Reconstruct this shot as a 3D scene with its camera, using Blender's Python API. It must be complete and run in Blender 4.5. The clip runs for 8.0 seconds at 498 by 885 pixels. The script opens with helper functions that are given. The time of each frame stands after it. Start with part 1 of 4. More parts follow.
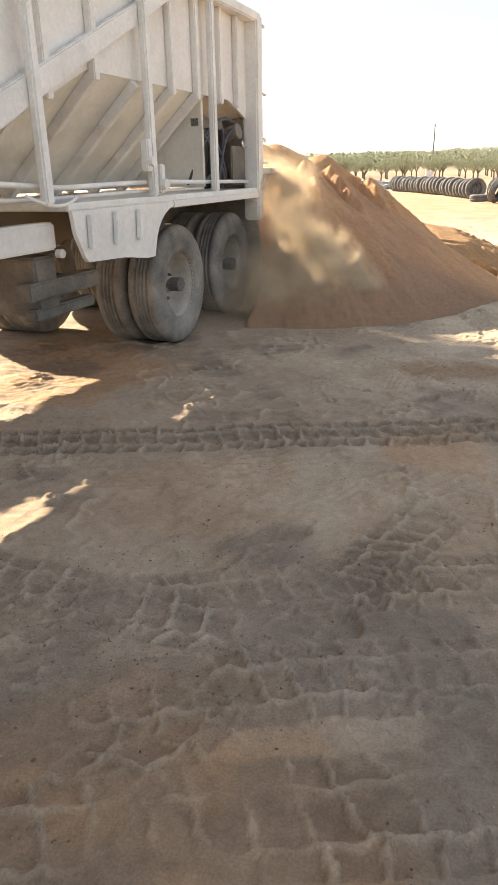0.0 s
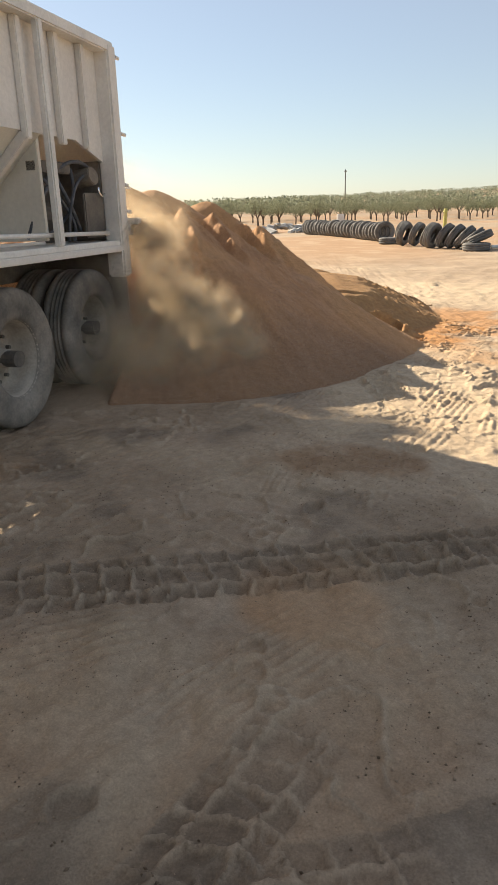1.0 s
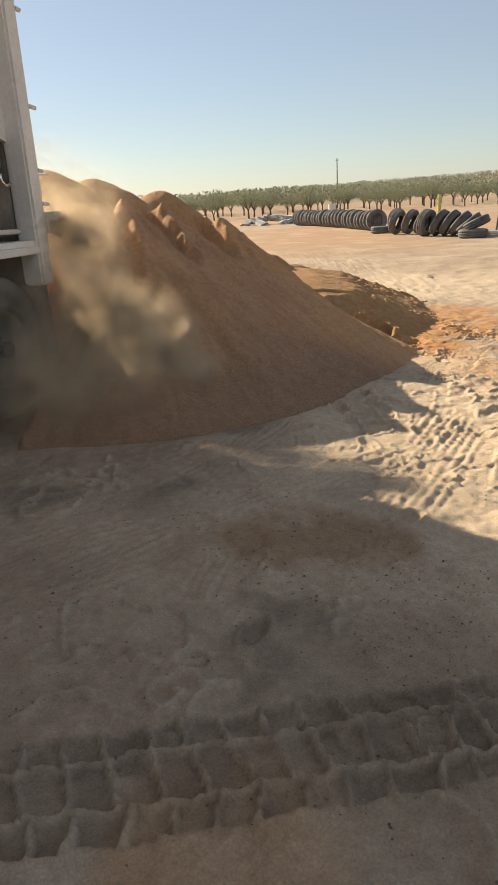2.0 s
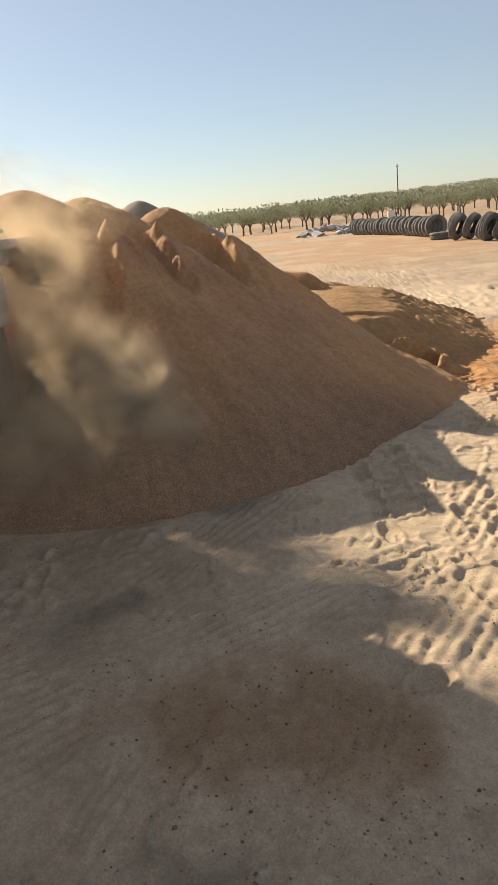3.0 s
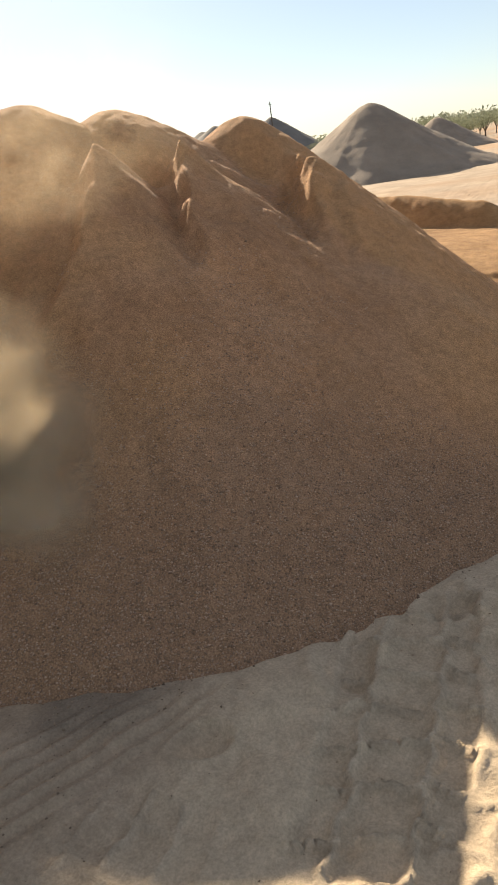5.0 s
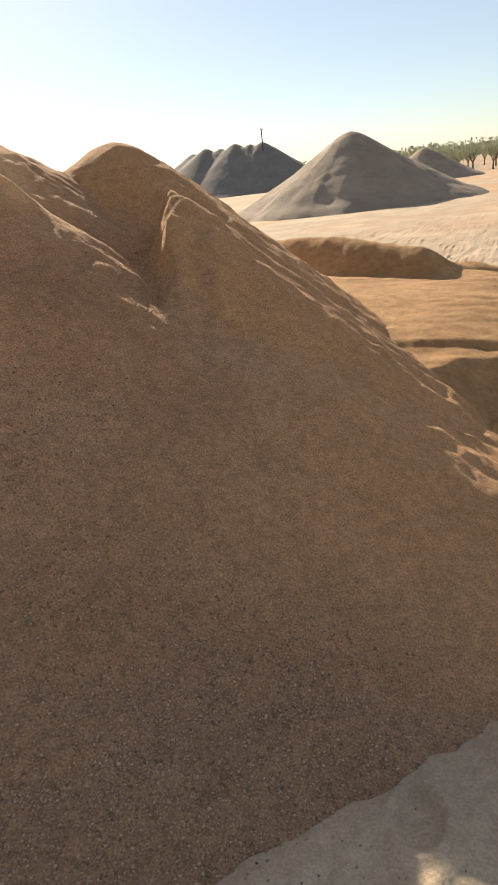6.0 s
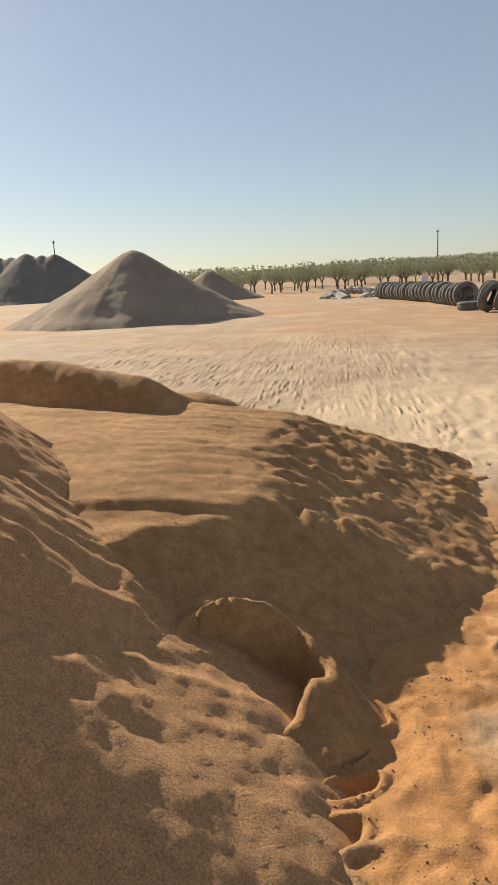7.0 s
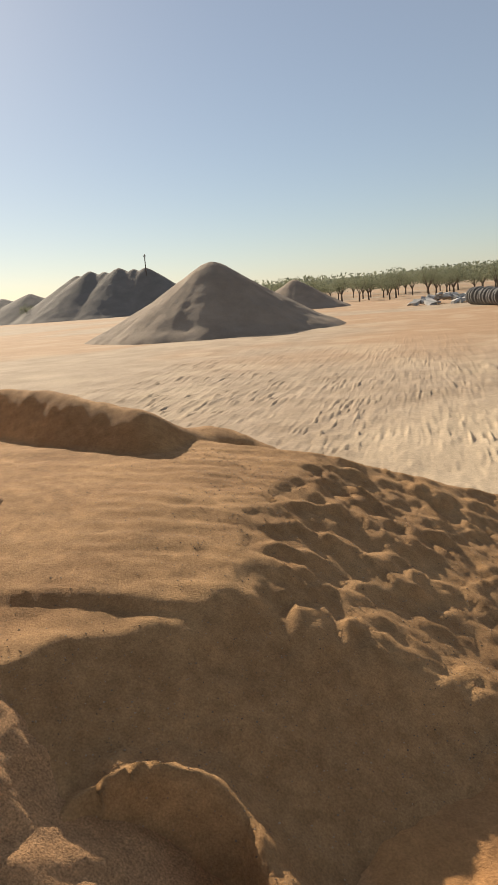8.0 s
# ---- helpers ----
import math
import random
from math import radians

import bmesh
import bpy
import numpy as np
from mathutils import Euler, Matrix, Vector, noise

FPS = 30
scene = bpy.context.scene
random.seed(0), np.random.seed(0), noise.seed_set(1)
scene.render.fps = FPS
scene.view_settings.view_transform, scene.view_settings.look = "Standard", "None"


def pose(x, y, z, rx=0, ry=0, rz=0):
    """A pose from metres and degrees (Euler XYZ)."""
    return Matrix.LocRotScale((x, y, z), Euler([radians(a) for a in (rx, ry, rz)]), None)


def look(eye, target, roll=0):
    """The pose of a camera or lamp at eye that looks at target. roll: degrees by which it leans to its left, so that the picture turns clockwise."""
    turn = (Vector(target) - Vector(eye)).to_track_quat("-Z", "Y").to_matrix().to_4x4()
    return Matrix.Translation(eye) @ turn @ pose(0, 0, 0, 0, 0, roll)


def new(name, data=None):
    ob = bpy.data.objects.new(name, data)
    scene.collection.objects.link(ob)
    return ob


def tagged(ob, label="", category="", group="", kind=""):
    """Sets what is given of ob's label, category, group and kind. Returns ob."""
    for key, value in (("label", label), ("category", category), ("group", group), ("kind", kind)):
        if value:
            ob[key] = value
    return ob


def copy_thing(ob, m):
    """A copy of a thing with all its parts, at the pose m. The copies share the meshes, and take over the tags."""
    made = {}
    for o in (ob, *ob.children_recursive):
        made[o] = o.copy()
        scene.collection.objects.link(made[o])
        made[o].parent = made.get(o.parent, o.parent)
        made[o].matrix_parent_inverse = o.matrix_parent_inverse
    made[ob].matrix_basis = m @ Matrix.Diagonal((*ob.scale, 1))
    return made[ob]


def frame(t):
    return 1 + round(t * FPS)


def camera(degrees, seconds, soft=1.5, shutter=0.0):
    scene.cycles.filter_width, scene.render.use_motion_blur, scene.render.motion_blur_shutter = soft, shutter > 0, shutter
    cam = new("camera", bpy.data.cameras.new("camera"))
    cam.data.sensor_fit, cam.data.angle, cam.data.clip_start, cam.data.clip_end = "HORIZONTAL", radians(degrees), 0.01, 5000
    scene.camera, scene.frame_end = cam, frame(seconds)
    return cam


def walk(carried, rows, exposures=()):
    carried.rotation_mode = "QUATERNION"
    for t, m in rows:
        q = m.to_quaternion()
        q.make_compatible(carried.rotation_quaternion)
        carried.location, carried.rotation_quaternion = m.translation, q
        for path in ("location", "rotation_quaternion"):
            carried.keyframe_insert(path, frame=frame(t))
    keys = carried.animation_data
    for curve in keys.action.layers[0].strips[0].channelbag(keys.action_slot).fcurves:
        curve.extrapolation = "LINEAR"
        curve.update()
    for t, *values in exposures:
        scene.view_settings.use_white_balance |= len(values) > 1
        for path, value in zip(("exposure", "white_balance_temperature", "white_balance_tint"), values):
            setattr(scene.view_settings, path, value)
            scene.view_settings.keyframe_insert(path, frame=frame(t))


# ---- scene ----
cam = camera(39.8, 8.0, soft=1.6)
PATH = [
    (0, (0.851, -1.023, 1.538), (0.69, 0.83, 0.803), -1.2),
    (0.5, (1.058, -0.423, 1.555), (1.107, 1.442, 0.833), -1.0),
    (1, (1.318, 0.208, 1.577), (1.358, 2.105, 0.943), -1.6),
    (1.5, (1.487, 0.869, 1.581), (1.582, 2.747, 0.898), -1.4),
    (1.7, (1.58, 1.14, 1.531), (1.675, 3.023, 0.865), -1.9),
    (2.8, (2.108, 2.434, 1.52), (1.959, 4.327, 0.893), -6.6),
    (3, (2.199, 2.675, 1.508), (2.05, 4.574, 0.901), -6.0),
    (3.5, (2.334, 3.294, 1.48), (2.007, 5.158, 0.834), -7.2),
    (4, (2.546, 3.904, 1.46), (1.98, 5.677, 0.729), -11.2),
    (4.2, (2.667, 4.141, 1.462), (2.029, 5.905, 0.767), -9.9),
    (5.3, (3.191, 5.334, 1.432), (2.265, 6.939, 0.679), -8.6),
    (5.5, (3.256, 5.558, 1.438), (2.261, 7.13, 0.704), -8.0),
    (6, (3.338, 6.156, 1.424), (2.55, 7.856, 0.726), -7.0),
    (6.2, (3.387, 6.383, 1.407), (2.834, 8.175, 0.711), -5.5),
    (6.5, (3.524, 6.662, 1.384), (3.203, 8.552, 0.813), -4.0),
    (7, (3.669, 7.177, 1.406), (3.432, 9.111, 0.953), -3.1),
    (7.5, (3.798, 7.629, 1.411), (3.515, 9.553, 0.945), -3.5),
    (8, (3.974, 8.071, 1.406), (3.482, 9.965, 0.994), -4.5),
]
EXPOSURES = [(0.0, 1.8), (0.4, 1.7), (0.65, 1.45), (0.9, 1.05), (1.2, 0.85), (1.7, 0.72), (3.0, 0.68), (3.5, 0.7), (4.0, 0.88), (5.5, 0.92), (6.0, 0.85), (6.5, 0.6), (7.0, 0.45), (8.0, 0.36)]
walk(cam, [(t, look(eye, target, roll)) for t, eye, target, roll in PATH], EXPOSURES)

# ---------------------------------------------------------------- light
SUN_DIR = Vector((-0.665, 0.747, 0.515)).normalized()      # towards the sun
SUN_EL = math.asin(SUN_DIR.z)
SUN_AZ = math.atan2(SUN_DIR.x, SUN_DIR.y)
sky_world = bpy.data.worlds.new("sky")
sky_world.use_nodes = True
scene.world = sky_world
wn = sky_world.node_tree.nodes
sky = wn.new("ShaderNodeTexSky")
sky.sky_type, sky.sun_disc = "NISHITA", False
sky.sun_elevation, sky.sun_rotation = SUN_EL, SUN_AZ
sky.air_density, sky.dust_density, sky.ozone_density = 1.0, 0.3, 2.5
haze = wn.new("ShaderNodeMix")
haze.data_type, haze.blend_type = "RGBA", "ADD"
haze.inputs["Factor"].default_value = 1.0
haze.inputs["B"].default_value = (3.0, 2.95, 2.85, 1)      # the even light of a dusty sky
sky_world.node_tree.links.new(sky.outputs[0], haze.inputs["A"])
sky_world.node_tree.links.new(haze.outputs["Result"], wn["Background"].inputs["Color"])
wn["Background"].inputs["Strength"].default_value = 0.045
sun = new("sun", bpy.data.lights.new("sun", "SUN"))
sun.data.energy, sun.data.angle, sun.data.color = 5.8, radians(0.6), (1.0, 0.86, 0.66)
sun.matrix_basis = look(SUN_DIR * 50, (0, 0, 0))
scene.cycles.transparent_max_bounces = 64

# ---------------------------------------------------------------- helpers


def material(name, dark, light, rough=0.9, metal=0.0, scale=3.0, fine=60.0, bump=0.15, depth=0.01, grain=0.25, attrs=(), mottle=0.0, mid=14.0):
    """A worn surface: two colours mixed by a coarse noise, a fine grain over it, and a bump. attrs: (attribute, colour) laid over it."""
    m = bpy.data.materials.new(name)
    m.use_nodes = True
    nt = m.node_tree
    nd, ln = nt.nodes, nt.links
    bsdf = nd["Principled BSDF"]
    bsdf.inputs["Roughness"].default_value, bsdf.inputs["Metallic"].default_value = rough, metal
    bsdf.inputs["Specular IOR Level"].default_value = 0.25
    tc = nd.new("ShaderNodeTexCoord")
    n1, n2 = nd.new("ShaderNodeTexNoise"), nd.new("ShaderNodeTexNoise")
    n1.inputs["Scale"].default_value, n1.inputs["Detail"].default_value, n1.inputs["Roughness"].default_value = scale, 6, 0.62
    n2.inputs["Scale"].default_value, n2.inputs["Detail"].default_value, n2.inputs["Roughness"].default_value = fine, 4, 0.7
    for n in (n1, n2):
        ln.new(tc.outputs["Object"], n.inputs["Vector"])
    ramp = nd.new("ShaderNodeValToRGB")
    ramp.color_ramp.elements[0].position, ramp.color_ramp.elements[1].position = 0.33, 0.67
    ramp.color_ramp.elements[0].color, ramp.color_ramp.elements[1].color = (*dark, 1), (*light, 1)
    ln.new(n1.outputs["Fac"], ramp.inputs["Fac"])
    last = ramp.outputs["Color"]
    for attr, colour in attrs:
        at = nd.new("ShaderNodeAttribute")
        at.attribute_name = attr
        mix = nd.new("ShaderNodeMix")
        mix.data_type = "RGBA"
        mix.inputs["B"].default_value = (*colour, 1)
        ln.new(at.outputs["Fac"], mix.inputs["Factor"])
        ln.new(last, mix.inputs["A"])
        last = mix.outputs["Result"]
    gr = nd.new("ShaderNodeMapRange")
    gr.inputs["From Min"].default_value, gr.inputs["From Max"].default_value = 0.3, 0.7
    gr.inputs["To Min"].default_value, gr.inputs["To Max"].default_value = 1 - grain, 1 + grain
    ln.new(n2.outputs["Fac"], gr.inputs["Value"])
    mul = nd.new("ShaderNodeVectorMath")
    mul.operation = "SCALE"
    ln.new(last, mul.inputs[0])
    ln.new(gr.outputs["Result"], mul.inputs["Scale"])
    if mottle:
        n3, m3, both = nd.new("ShaderNodeTexNoise"), nd.new("ShaderNodeMapRange"), nd.new("ShaderNodeMath")
        n3.inputs["Scale"].default_value, n3.inputs["Detail"].default_value, n3.inputs["Roughness"].default_value = mid, 7, 0.72
        m3.inputs["From Min"].default_value, m3.inputs["From Max"].default_value = 0.36, 0.64
        m3.inputs["To Min"].default_value, m3.inputs["To Max"].default_value = 1 - mottle, 1 + mottle
        both.operation = "MULTIPLY"
        ln.new(tc.outputs["Object"], n3.inputs["Vector"])
        ln.new(n3.outputs["Fac"], m3.inputs["Value"])
        ln.new(gr.outputs["Result"], both.inputs[0])
        ln.new(m3.outputs["Result"], both.inputs[1])
        ln.new(both.outputs[0], mul.inputs["Scale"])
    ln.new(mul.outputs["Vector"], bsdf.inputs["Base Color"])
    bp = nd.new("ShaderNodeBump")
    bp.inputs["Strength"].default_value, bp.inputs["Distance"].default_value = bump, depth
    add = nd.new("ShaderNodeMath")
    add.operation = "ADD"
    ln.new(n2.outputs["Fac"], add.inputs[0])
    ln.new(n1.outputs["Fac"], add.inputs[1])
    ln.new(add.outputs[0], bp.inputs["Height"])
    ln.new(bp.outputs["Normal"], bsdf.inputs["Normal"])
    return m


def varied(name, a, b, rough=0.9, bump=0.0):
    """A material for many small pieces: each island takes its own colour between a and b."""
    m = bpy.data.materials.new(name)
    m.use_nodes = True
    nd, ln = m.node_tree.nodes, m.node_tree.links
    geo, ramp = nd.new("ShaderNodeNewGeometry"), nd.new("ShaderNodeValToRGB")
    ramp.color_ramp.elements[0].color, ramp.color_ramp.elements[1].color = (*a, 1), (*b, 1)
    ln.new(geo.outputs["Random Per Island"], ramp.inputs["Fac"])
    ln.new(ramp.outputs["Color"], nd["Principled BSDF"].inputs["Base Color"])
    nd["Principled BSDF"].inputs["Roughness"].default_value = rough
    nd["Principled BSDF"].inputs["Specular IOR Level"].default_value = 0.2
    return m


def leafy(name, a, b):
    """Leaves: each spray its own colour, with light passing through."""
    m = varied(name, a, b)
    nd, ln = m.node_tree.nodes, m.node_tree.links
    through_leaf, half = nd.new("ShaderNodeBsdfTranslucent"), nd.new("ShaderNodeMixShader")
    half.inputs["Fac"].default_value = 0.45
    colour = nd["Principled BSDF"].inputs["Base Color"].links[0].from_socket
    ln.new(colour, through_leaf.inputs["Color"])
    ln.new(nd["Principled BSDF"].outputs[0], half.inputs[1])
    ln.new(through_leaf.outputs[0], half.inputs[2])
    ln.new(half.outputs[0], nd["Material Output"].inputs["Surface"])
    return m


def mesh_of(name, bm, mat, bevel=0.0, smooth=False):
    if bevel:
        bmesh.ops.bevel(bm, geom=bm.edges[:], offset=bevel, segments=2, affect="EDGES", clamp_overlap=True)
    bmesh.ops.recalc_face_normals(bm, faces=bm.faces[:])
    me = bpy.data.meshes.new(name)
    bm.to_mesh(me)
    bm.free()
    if smooth:
        me.polygons.foreach_set("use_smooth", [True] * len(me.polygons))
    me.materials.append(mat)
    return me


def part(name, bm, mat, parent=None, label="", bevel=0.0, smooth=False):
    ob = new(name, mesh_of(name, bm, mat, bevel, smooth))
    ob.parent = parent
    return tagged(ob, label)


def put(name, me, parent, m):
    ob = new(name, me)
    ob.parent = parent
    ob.matrix_basis = m
    return ob


def box(*size, bm=None):
    """x0, x1, y0, y1, z0, z1"""
    bm = bm or bmesh.new()
    x0, x1, y0, y1, z0, z1 = size
    m = Matrix.Translation(((x0 + x1) / 2, (y0 + y1) / 2, (z0 + z1) / 2)) @ Matrix.Diagonal((x1 - x0, y1 - y0, z1 - z0, 1))
    bmesh.ops.create_cube(bm, size=1, matrix=m)
    return bm


def slab(points, off, bm=None):
    """A closed plate: the polygon through 3D points, thickened by the vector off."""
    bm = bm or bmesh.new()
    a = [bm.verts.new(p) for p in points]
    b = [bm.verts.new(Vector(p) + Vector(off)) for p in points]
    bm.faces.new(a)
    bm.faces.new(b[::-1])
    n = len(a)
    for i in range(n):
        bm.faces.new((a[i], b[i], b[(i + 1) % n], a[(i + 1) % n]))
    return bm


def rod(p, q, r, bm=None, seg=10, r2=None):
    bm = bm or bmesh.new()
    p, q = Vector(p), Vector(q)
    m = Matrix.Translation((p + q) / 2) @ (q - p).to_track_quat("Z", "Y").to_matrix().to_4x4()
    bmesh.ops.create_cone(bm, cap_ends=True, segments=seg, radius1=r, radius2=r if r2 is None else r2, depth=(q - p).length, matrix=m)
    return bm


def tube(points, r, bm=None, seg=8):
    """A bent hose or wire through points."""
    bm = bm or bmesh.new()
    pts = [Vector(p) for p in points]
    rings = []
    for i, p in enumerate(pts):
        d = (pts[min(i + 1, len(pts) - 1)] - pts[max(i - 1, 0)]).normalized()
        s = d.cross(Vector((0.31, 0.17, 0.93))).normalized()
        w = d.cross(s)
        rings.append([bm.verts.new(p + r * (math.cos(2 * math.pi * k / seg) * s + math.sin(2 * math.pi * k / seg) * w)) for k in range(seg)])
    for a, b in zip(rings, rings[1:]):
        for k in range(seg):
            bm.faces.new((a[k], a[(k + 1) % seg], b[(k + 1) % seg], b[k]))
    bm.faces.new(rings[0])
    bm.faces.new(rings[-1][::-1])
    return bm


def curve_points(p, q, sag, n=9):
    p, q, sag = Vector(p), Vector(q), Vector(sag)
    return [p.lerp(q, i / (n - 1)) + sag * 4 * (i / (n - 1)) * (1 - i / (n - 1)) for i in range(n)]


def lathe(profile, seg=48, bm=None, closed=True):
    """Turns (radius, y) points about the y axis."""
    bm = bm or bmesh.new()
    rings = [[bm.verts.new((r * math.cos(2 * math.pi * k / seg), y, r * math.sin(2 * math.pi * k / seg))) for k in range(seg)] for r, y in profile]
    pairs = list(zip(rings, rings[1:])) + ([(rings[-1], rings[0])] if closed else [])
    for a, b in pairs:
        for k in range(seg):
            bm.faces.new((a[k], a[(k + 1) % seg], b[(k + 1) % seg], b[k]))
    if not closed:
        bm.faces.new(rings[0])
        bm.faces.new(rings[-1][::-1])
    return bm


# lattice noise on arrays
LATTICE = np.random.RandomState(7).rand(256, 256)


def vnoise(x, y, seed=0):
    x, y = x + seed * 17.31, y + seed * 9.73
    i, j = np.floor(x).astype(int), np.floor(y).astype(int)
    u, v = x - i, y - j
    u, v = u * u * (3 - 2 * u), v * v * (3 - 2 * v)
    g = lambda a, b: LATTICE[a % 256, b % 256]
    return (g(i, j) * (1 - u) + g(i + 1, j) * u) * (1 - v) + (g(i, j + 1) * (1 - u) + g(i + 1, j + 1) * u) * v - 0.5


def fbm(x, y, scale, octaves=4, seed=0, gain=0.5):
    total, amp = 0.0, 1.0
    for o in range(octaves):
        total = total + amp * vnoise(x * scale * 2 ** o, y * scale * 2 ** o, seed + o)
        amp *= gain
    return total


def smooth01(a, b, x):
    t = np.clip((x - a) / (b - a), 0, 1)
    return t * t * (3 - 2 * t)


def grid_mesh(name, X, Y, Z, mat, keep=None, attrs=None):
    """A smooth sheet from three equal arrays; keep: which vertices stay."""
    ny, nx = X.shape
    idx = np.arange(nx * ny).reshape(ny, nx)
    quads = np.stack([idx[:-1, :-1], idx[:-1, 1:], idx[1:, 1:], idx[1:, :-1]], -1).reshape(-1, 4)
    co = np.stack([X, Y, Z], -1).reshape(-1, 3)
    used = np.arange(len(co))
    if keep is not None:
        k = keep.reshape(-1)
        quads = quads[k[quads].any(1)]
        used = np.unique(quads)
        back = np.zeros(len(co), int)
        back[used] = np.arange(len(used))
        quads, co = back[quads], co[used]
    me = bpy.data.meshes.new(name)
    me.vertices.add(len(co))
    me.vertices.foreach_set("co", co.reshape(-1).astype(np.float32))
    me.loops.add(len(quads) * 4)
    me.loops.foreach_set("vertex_index", quads.reshape(-1).astype(np.int32))
    me.polygons.add(len(quads))
    me.polygons.foreach_set("loop_start", np.arange(0, len(quads) * 4, 4, dtype=np.int32))
    me.polygons.foreach_set("use_smooth", np.ones(len(quads), bool))
    for key, values in (attrs or {}).items():
        me.attributes.new(key, "FLOAT", "POINT").data.foreach_set("value", values.reshape(-1)[used].astype(np.float32))
    me.update(calc_edges=True)
    me.validate()
    me.materials.append(mat)
    return new(name, me)


def flock(name, tris, mat):
    """One mesh from an array of triangles (n, 3, 3)."""
    me = bpy.data.meshes.new(name)
    n = len(tris)
    me.vertices.add(n * 3)
    me.vertices.foreach_set("co", tris.reshape(-1).astype(np.float32))
    me.loops.add(n * 3)
    me.loops.foreach_set("vertex_index", np.arange(n * 3, dtype=np.int32))
    me.polygons.add(n)
    me.polygons.foreach_set("loop_start", np.arange(0, n * 3, 3, dtype=np.int32))
    me.update(calc_edges=True)
    me.materials.append(mat)
    return me


def pebbles(name, pos, size, mat, rng):
    """Small angular stones, eight faces each, welded per stone."""
    n = len(pos)
    base = np.array([(1, 0, 0), (0, 1, 0), (-1, 0, 0), (0, -1, 0), (0, 0, 0.8), (0, 0, -0.8)], float)
    faces = np.array([(0, 1, 4), (1, 2, 4), (2, 3, 4), (3, 0, 4), (1, 0, 5), (2, 1, 5), (3, 2, 5), (0, 3, 5)])
    a = rng.uniform(0, 6.28, n)
    c, s = np.cos(a), np.sin(a)
    v = base[None] * rng.uniform(0.55, 1.25, (n, 6, 1)) * size[:, None, None] + rng.normal(0, 0.12, (n, 6, 3)) * size[:, None, None]
    v = np.stack([v[..., 0] * c[:, None] - v[..., 1] * s[:, None], v[..., 0] * s[:, None] + v[..., 1] * c[:, None], v[..., 2]], -1) + pos[:, None]
    f = faces[None] + (np.arange(n) * 6)[:, None, None]
    me = bpy.data.meshes.new(name)
    me.vertices.add(n * 6)
    me.vertices.foreach_set("co", v.reshape(-1).astype(np.float32))
    me.loops.add(n * 24)
    me.loops.foreach_set("vertex_index", f.reshape(-1).astype(np.int32))
    me.polygons.add(n * 8)
    me.polygons.foreach_set("loop_start", np.arange(0, n * 24, 3, dtype=np.int32))
    me.update(calc_edges=True)
    me.materials.append(mat)
    return new(name, me)


# ---------------------------------------------------------------- materials
ORANGE = (0.42, 0.215, 0.085)
GROUND = material("packed_sand", (0.31, 0.228, 0.150), (0.43, 0.325, 0.228), 0.95, scale=1.1, fine=120, bump=0.5, depth=0.010, grain=0.20, mottle=0.12, mid=20,
                  attrs=(("orange", ORANGE), ("pale", (0.54, 0.42, 0.285)), ("damp_and_shade", (0.16, 0.125, 0.092)), ("crest", (0.48, 0.38, 0.27))))
PILE = material("raw_sand", (0.36, 0.195, 0.10), (0.46, 0.265, 0.145), 0.95, scale=2.2, fine=160, bump=0.6, depth=0.012, grain=0.48, mottle=0.16, mid=26,
                attrs=(("orange", (0.48, 0.27, 0.12)), ("gravel", (0.31, 0.19, 0.115))))
MOUND = material("orange_sand", (0.30, 0.165, 0.072), (0.43, 0.25, 0.112), 0.95, scale=2.0, fine=150, bump=0.5, depth=0.012, grain=0.26, mottle=0.15, mid=16)
GRIT = varied("grit", (0.13, 0.09, 0.06), (0.42, 0.31, 0.21))
GREY_SAND = material("grey_sand", (0.25, 0.195, 0.145), (0.35, 0.275, 0.205), 0.95, scale=0.8, fine=22, bump=0.5, depth=0.05, grain=0.2)
FAR_SAND = material("dark_sand", (0.19, 0.17, 0.145), (0.25, 0.22, 0.19), 0.95, scale=0.5, fine=9, bump=0.4, depth=0.08, grain=0.15)
STONE = varied("pebble", (0.19, 0.12, 0.078), (0.54, 0.37, 0.255))
STEEL = material("dusty_steel", (0.66, 0.62, 0.57), (0.80, 0.76, 0.70), 0.72, scale=1.6, fine=30, bump=0.08, depth=0.004, grain=0.07)
SLOPE = material("dusty_pale_sheet", (0.62, 0.58, 0.50), (0.78, 0.74, 0.65), 0.75, scale=1.2, fine=26, bump=0.06, depth=0.004, grain=0.06)
POST = material("dusty_white_paint", (0.66, 0.63, 0.58), (0.82, 0.79, 0.74), 0.7, scale=3, fine=40, bump=0.08, depth=0.003, grain=0.08)
CHASSIS = material("dirty_chassis", (0.10, 0.09, 0.08), (0.22, 0.19, 0.155), 0.85, scale=3, fine=40, bump=0.15, depth=0.005, grain=0.15)
RUBBER = material("dusty_rubber", (0.13, 0.12, 0.105), (0.32, 0.28, 0.235), 0.88, scale=3.5, fine=50, bump=0.12, depth=0.004, grain=0.15)
OLD_TYRE = material("weathered_rubber", (0.085, 0.083, 0.082), (0.21, 0.20, 0.185), 0.85, scale=2, fine=25, bump=0.1, depth=0.006, grain=0.15)
RIM = material("dusty_rim", (0.34, 0.30, 0.25), (0.52, 0.46, 0.38), 0.75, 0.1, scale=5, fine=50, bump=0.1, depth=0.003, grain=0.12)
HOSE = material("black_hose", (0.05, 0.055, 0.065), (0.13, 0.13, 0.14), 0.6, scale=6, fine=40, bump=0.05, depth=0.002)
WOOD = material("grey_pole_wood", (0.10, 0.08, 0.065), (0.17, 0.14, 0.11), 0.9, scale=2, fine=20, bump=0.2, depth=0.01)
